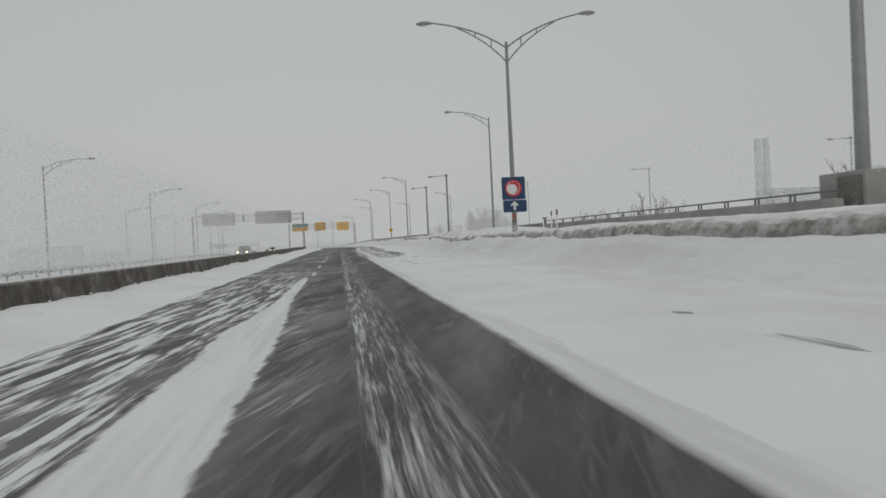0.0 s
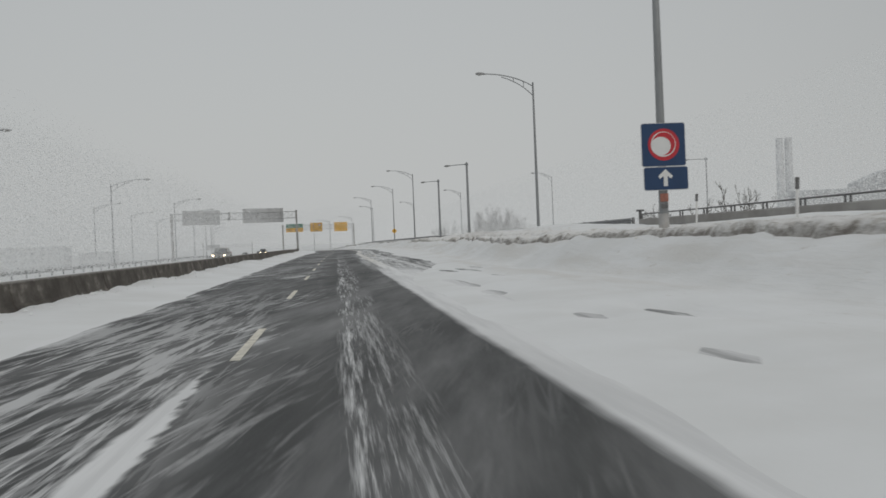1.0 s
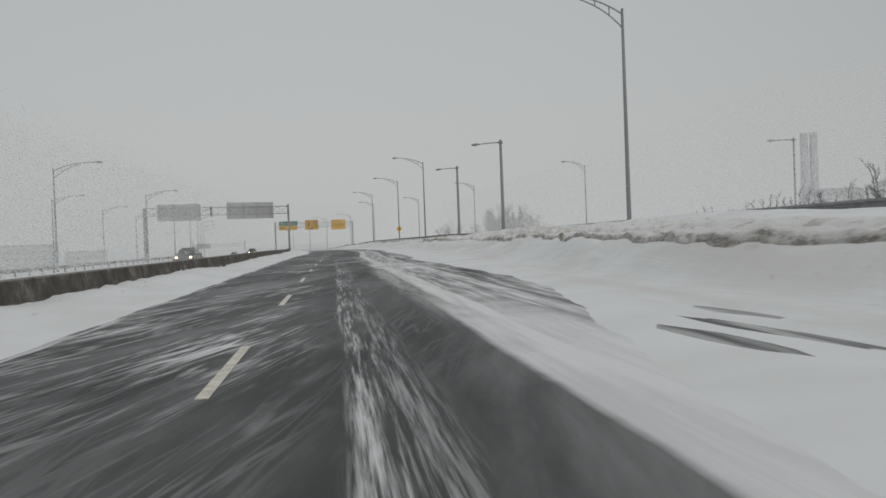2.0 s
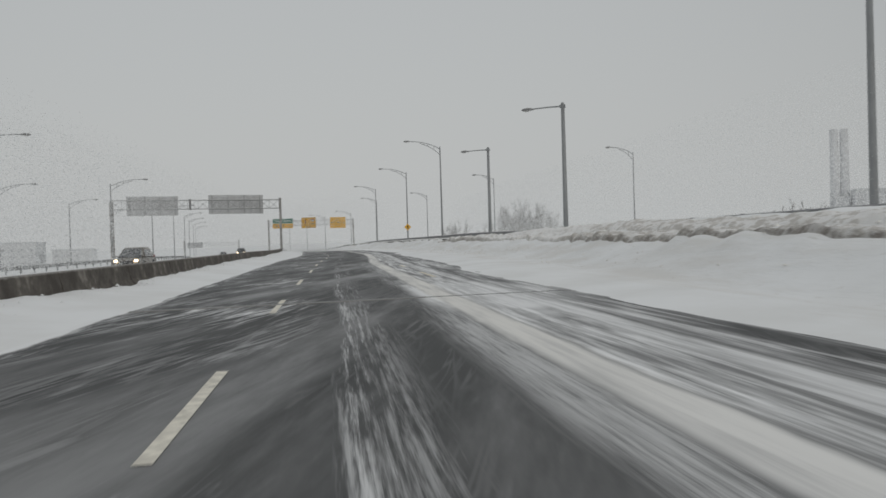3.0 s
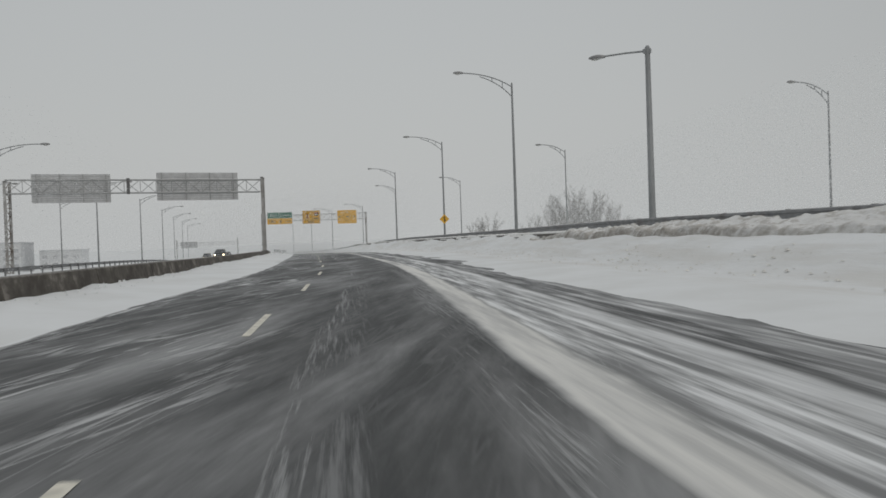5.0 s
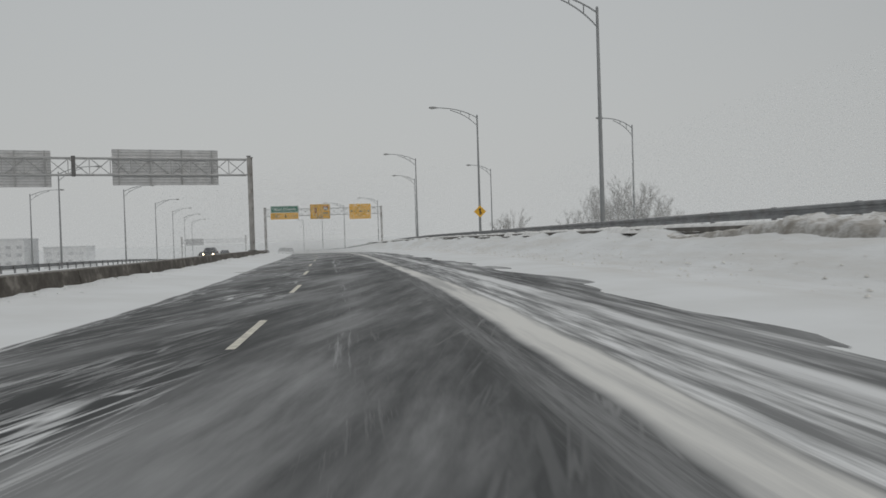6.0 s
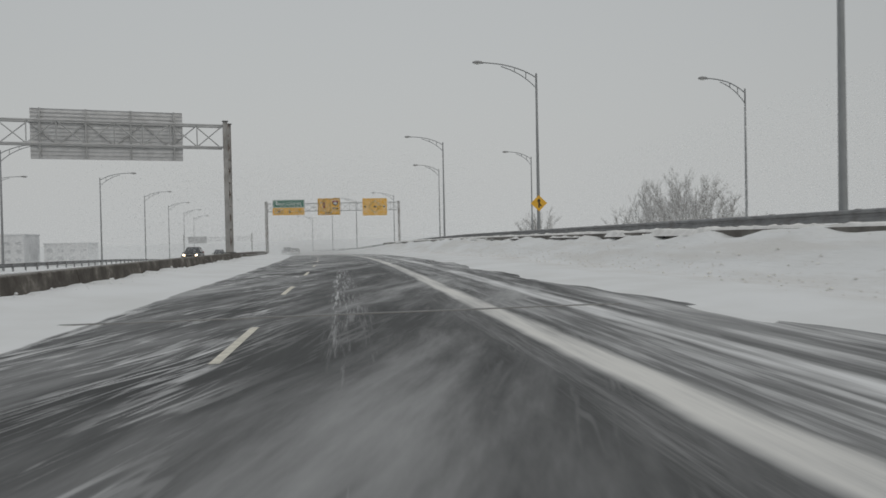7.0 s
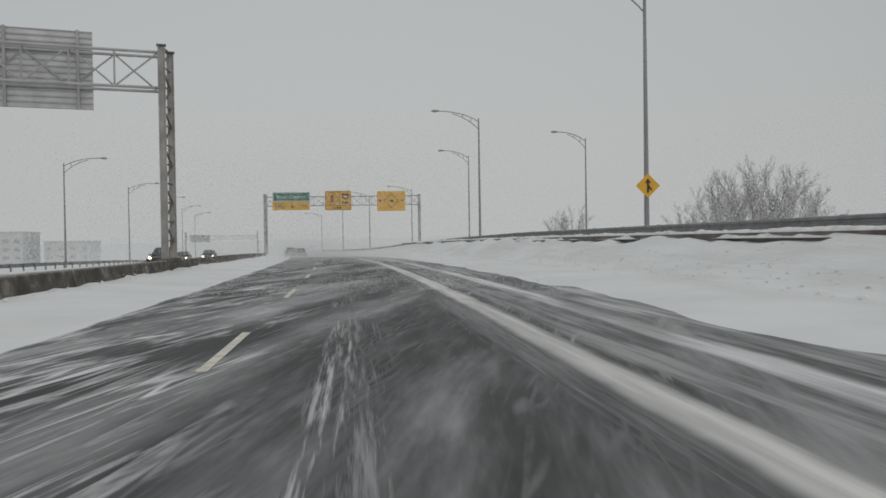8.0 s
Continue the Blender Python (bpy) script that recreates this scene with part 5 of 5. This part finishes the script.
# ---- vehicles ----
def vehicle(name, paint, label, length=4.6, width=1.86, height=1.66, suv=True):
    """A car that faces -y, its wheels on z = 0."""
    t = thing(name, pose(0, 0, 0), label, "car", "traffic")
    L, W, H = length, width, height
    belt = H * 0.56
    # side outline, (along, up): nose at -L/2
    low = [(-L / 2, 0.34), (-L / 2 + 0.03, 0.62), (-L / 2 + 0.18, belt * 0.86), (-L / 2 + 1.15, belt * 0.99), (L / 2 - 0.25, belt * 1.05), (L / 2 - 0.03, belt * 0.9), (L / 2, 0.45), (L / 2 - 0.12, 0.28), (-L / 2 + 0.15, 0.24)]
    bm = bmesh.new()
    sides = []
    for s, k in ((-1, 1.0), (1, 1.0)):
        sides.append([bm.verts.new((s * W / 2 * (0.90 if z > belt * 0.95 else 1.0), y, z)) for y, z in low])
    bm.faces.new(sides[0])
    bm.faces.new(sides[1][::-1])
    for i in range(len(low)):
        j = (i + 1) % len(low)
        bm.faces.new((sides[0][i], sides[0][j], sides[1][j], sides[1][i]))
    bmesh.ops.recalc_face_normals(bm, faces=bm.faces)
    bmesh.ops.bevel(bm, geom=list(bm.edges), offset=0.08, segments=3, affect="EDGES")
    body = part("body", bm, paint, t, "", True)
    roof0, roof1 = -L / 2 + 2.15, L / 2 - (0.55 if suv else 1.1)
    cab = [(-L / 2 + 1.1, belt * 0.97), (roof0, H - 0.03), (roof0 + 0.4, H), (roof1 - 0.4, H), (roof1, H - 0.05), (L / 2 - 0.18, belt * 1.02)]
    bm = bmesh.new()
    sides = []
    for s in (-1, 1):
        sides.append([bm.verts.new((s * W / 2 * (0.89 if z < H * 0.7 else 0.68), y, z)) for y, z in cab])
    bm.faces.new(sides[0])
    bm.faces.new(sides[1][::-1])
    for i in range(len(cab)):
        j = (i + 1) % len(cab)
        bm.faces.new((sides[0][i], sides[0][j], sides[1][j], sides[1][i]))
    bmesh.ops.recalc_face_normals(bm, faces=bm.faces)
    bmesh.ops.bevel(bm, geom=list(bm.edges), offset=0.07, segments=3, affect="EDGES")
    part("cabin", bm, paint, t, "", True)

    def pane(pts, nm):
        bm = bmesh.new()
        vs = [bm.verts.new(p) for p in pts]
        f = bm.faces.new(vs)
        bm.normal_update()
        g = bmesh.ops.extrude_face_region(bm, geom=[f])["geom"]
        bmesh.ops.translate(bm, verts=[v for v in g if isinstance(v, bmesh.types.BMVert)], vec=f.normal * 0.015)
        part(nm, bm, GLASS, t, "dark glass")

    y0, z0, y1, z1 = -L / 2 + 1.16, belt * 1.04, roof0 - 0.07, H - 0.075
    pane([(-W * 0.38, y0 - 0.02, z0), (W * 0.38, y0 - 0.02, z0), (W * 0.30, y1 - 0.02, z1), (-W * 0.30, y1 - 0.02, z1)], "windscreen")
    y0, y1 = L / 2 - 0.20, roof1 + 0.02
    pane([(W * 0.38, y0 + 0.02, belt * 1.12), (-W * 0.38, y0 + 0.02, belt * 1.12), (-W * 0.33, y1, H - 0.12), (W * 0.33, y1, H - 0.12)], "rear_window")
    for s in (-1, 1):
        for a, b in ((roof0 - 0.35, roof0 + 0.75), (roof0 + 0.83, roof1 - 0.15)):
            pts = [(s * W * 0.449, a - 0.15 * (a < roof0), belt * 1.08), (s * W * 0.449, b, belt * 1.08), (s * W * 0.362, b - 0.05, H - 0.14), (s * W * 0.362, a + 0.35 * (a < roof0), H - 0.14)]
            pane(pts if s > 0 else pts[::-1], "side_window")
        part("headlight", box(s * W * 0.34 - 0.11, s * W * 0.34 + 0.11, -L / 2 - 0.02, -L / 2 + 0.14, 0.60, 0.75, 0.05), HEADLIGHT, t, "lit headlight")
        part("tail_light", box(s * W * 0.40 - 0.12, s * W * 0.40 + 0.12, L / 2 - 0.12, L / 2 + 0.01, 0.78, 1.0, 0.03), TAILLIGHT, t, "red tail light")
        part("mirror", box(s * W * 0.50 - 0.09, s * W * 0.50 + 0.09, -L / 2 + 1.45, -L / 2 + 1.57, belt * 1.03, belt * 1.16, 0.03), paint, t)
        for y in (-L / 2 + 0.88, L / 2 - 0.86):
            bm = tube([(s * W / 2 - s * 0.20, y, 0.34), (s * W / 2 + s * 0.005, y, 0.34)], 0.34, 20)
            wheel = part("wheel", bm, RUBBER, t, "black tyre", False)
            part("rim", tube([(s * W / 2, y, 0.34), (s * W / 2 + s * 0.02, y, 0.34)], 0.21, 16), STEEL, wheel)
    part("grille", box(-W * 0.24, W * 0.24, -L / 2 - 0.015, -L / 2 + 0.05, 0.44, 0.66, 0.02), RUBBER, t)
    part("bumper", box(-W * 0.46, W * 0.46, L / 2 - 0.06, L / 2 + 0.05, 0.42, 0.62, 0.03), RUBBER, t)
    part("number_plate", box(-0.15, 0.15, L / 2 + 0.05, L / 2 + 0.06, 0.66, 0.80), SIGN_WHITE, t)
    return t


def park(src, u, y, z, turn):
    return (src, pose(u + float(curve_x(y)), y, z, 0, 0, turn))


suv = vehicle("car", CAR_BEIGE, "beige sport utility vehicle with lit headlights, oncoming", 4.6, 1.86, 1.53)
suv.matrix_basis = park(suv, -12.4, 114.5, -0.32, 0)[1]
dark = vehicle("car", CAR_DARK, "dark hatchback with lit headlights, oncoming", 4.4, 1.82, 1.5)
dark.matrix_basis = park(dark, -12.6, 222, float(road_z(222)) - 0.33, 4)[1]
lead = vehicle("car", CAR_GREY, "dark grey car seen from behind in blown snow", 4.7, 1.88, 1.7)
lead.matrix_basis = pose(-14.3, 297, float(road_z(297)), 0, 0, 190)
copy_thing(dark, park(dark, -12.6, 262, float(road_z(262)) - 0.33, 7)[1])
copy_thing(suv, park(suv, -16.6, 268, float(road_z(268)) - 0.45, 7)[1])
copy_thing(lead, pose(-15.0, 288, float(road_z(288)), 0, 0, 190))


# ---- drifting and blowing snow ----
def flake_material():
    """Thin snow flakes: half of the light is scattered back, half passes through."""
    n = Nodes("snow_flakes")
    c = n.mix(n.noise(n.coord(), 1.0, 2), (0.985, 0.995, 0.995), (0.99, 1.0, 1.0))
    back = n.tree.nodes.new("ShaderNodeBsdfTranslucent")
    n.put(c, back.inputs["Color"])
    both = n.tree.nodes.new("ShaderNodeMixShader")
    n.bsdf.inputs["Specular IOR Level"].default_value = 0.0
    n.done(c, 0.9)
    n.put(n.bsdf.outputs[0], both.inputs[1])
    n.put(back.outputs[0], both.inputs[2])
    n.put(both.outputs[0], n.tree.nodes["Material Output"].inputs["Surface"])
    return n.mat


FLAKE = flake_material()


def flakes(name, centre, size, rng, label):
    """Loose flakes as tiny triangles of random turn, in one mesh."""
    n = len(centre)
    corners = rng.normal(size=(n, 3, 3))
    corners /= np.linalg.norm(corners, axis=-1, keepdims=True)
    co = (centre[:, None] + corners * size[:, None, None]).reshape(-1, 3)
    me = bpy.data.meshes.new(name)
    me.vertices.add(3 * n)
    me.vertices.foreach_set("co", co.ravel().astype(np.float32))
    me.loops.add(3 * n)
    me.loops.foreach_set("vertex_index", np.arange(3 * n, dtype=np.int32))
    me.polygons.add(n)
    me.polygons.foreach_set("loop_start", np.arange(0, 3 * n, 3, dtype=np.int32))
    me.update(calc_edges=True)
    me.materials.append(FLAKE)
    return tagged(new(name, me), label, "blowing snow", kind="stuff")


def drifting_snow(count, seed):
    """Flakes that the wind carries low over the road, in streaks."""
    rng = np.random.default_rng(seed)
    total = count * 4
    u = rng.uniform(-5.0, 10.0, total)
    y = rng.uniform(170.0, 345.0, total)
    u = np.where(rng.random(total) < 0.22, rng.uniform(-24.0, -5.6, total), u)
    a = radians(50)
    w1, w2 = u * math.cos(a) + y * math.sin(a), y * math.cos(a) - u * math.sin(a)
    streak = vnoise(w1 * 0.07, w2 * 0.55, 91, 4)
    keep = rng.random(total) < np.clip(0.25 + 1.5 * streak, 0.03, 1.0)
    u, y, streak = u[keep][:count], y[keep][:count], streak[keep][:count]
    reach = 0.08 + 0.48 * np.clip((y - 168) / 80, 0, 1) + 0.10 * np.clip(streak, 0, 1)
    h = np.minimum(rng.exponential(1.0, len(u)) * reach, 0.5 + np.clip((y - 160) / 80, 0, 1) * 2.2)
    size = rng.uniform(0.008, 0.020, len(u)) * (0.6 + 1.3 * np.clip((y - 160) / 90, 0, 1.0))
    z = road_z(y) + 0.02 + h - np.where(u < -5.5, 0.15 + 0.03 * (-u - 6), 0)
    flakes("drifting_snow", np.stack([u + curve_x(y), y, z], -1), size, rng, "fine loose snow drifting in streaks low over the road")


def blowing_snow(count, seed):
    """Flakes in the air farther on, thicker low down and with distance."""
    rng = np.random.default_rng(seed)
    y = 200.0 + 160.0 * np.sqrt(rng.random(count))
    x = rng.uniform(-78, 86, count)
    z = road_z(y) + np.minimum(rng.exponential(6.0, count), 24.0)
    size = rng.uniform(0.6, 1.4, count) * (0.023 + 0.071 * (y - 200) / 160)
    flakes("blowing_snow", np.stack([x, y, z], -1), size, rng, "snow blown through the air over the far road")


def snow_squall(seed):
    """The squall that the road runs through first: fine powder near the lanes, coarser flakes out to the sides."""
    rng = np.random.default_rng(seed)
    edges = np.concatenate([-np.geomspace(62, 3.2, 40), np.linspace(-2.6, 2.6, 14), np.geomspace(3.2, 90, 44)])
    y, x, z = np.meshgrid(np.arange(14.0, 264.0, 2.0), 0.5 * (edges[1:] + edges[:-1]), np.arange(0.25, 13.0, 0.5), indexing="ij")
    width = np.diff(edges)[None, :, None]
    side = np.abs(x)
    gust = 0.75 + 0.6 * vnoise(x * 0.06, y * 0.035, 33, 3)
    left = SQUALL_LEFT * (0.40 + 1.5 * np.exp(-z / 2.2)) * (x < -6.0) * (z < 2.2 + 0.36 * side) * ((z > 1.3) | (x < -9.0))
    lanes = SQUALL_LANES * rise(y, 198, 220) * (x > -26.0) * (x < 13.0) * (z < 10.5)
    right = SQUALL_RIGHT * (1.0 + 0.5 * rise(y, 165, 130)) * (0.7 + 0.6 * np.exp(-z / 4.0)) * (x > 15.0) * (x > 0.11 * y) * (z < 1.5 + 0.30 * side)
    thick = (left * rise(y, 136, 92) + lanes + right * (x < 62) * (y < 242)) * gust * rise(y, 14, 40)
    thick = thick * (x > -0.44 * y - 3) * (x < 0.76 * y + 3)
    size = np.maximum(np.where(y > 160.0, 0.038, 0.0085), np.where(x < 0, 0.0026, 0.0014) * side)
    count = rng.poisson(np.clip(thick, 0, None) * width * 2.0 * 0.5 / (0.31 * size ** 2))
    pick = np.repeat(np.arange(count.size), count.ravel())
    spread = rng.random((len(pick), 3)) - 0.5
    centre = np.stack([x.ravel()[pick] + spread[:, 0] * np.broadcast_to(width, x.shape).ravel()[pick], y.ravel()[pick] + spread[:, 1] * 2.0, z.ravel()[pick] + spread[:, 2] * 0.5], -1)
    flakes("blowing_snow", centre, size.ravel()[pick] * rng.uniform(0.7, 1.25, len(pick)), rng, "squall of fine snow hanging over the road")


SQUALL_LEFT, SQUALL_RIGHT, SQUALL_LANES = 0.020, 0.0050, 0.0040
drifting_snow(280000, 12)
blowing_snow(380000, 14)
snow_squall(15)
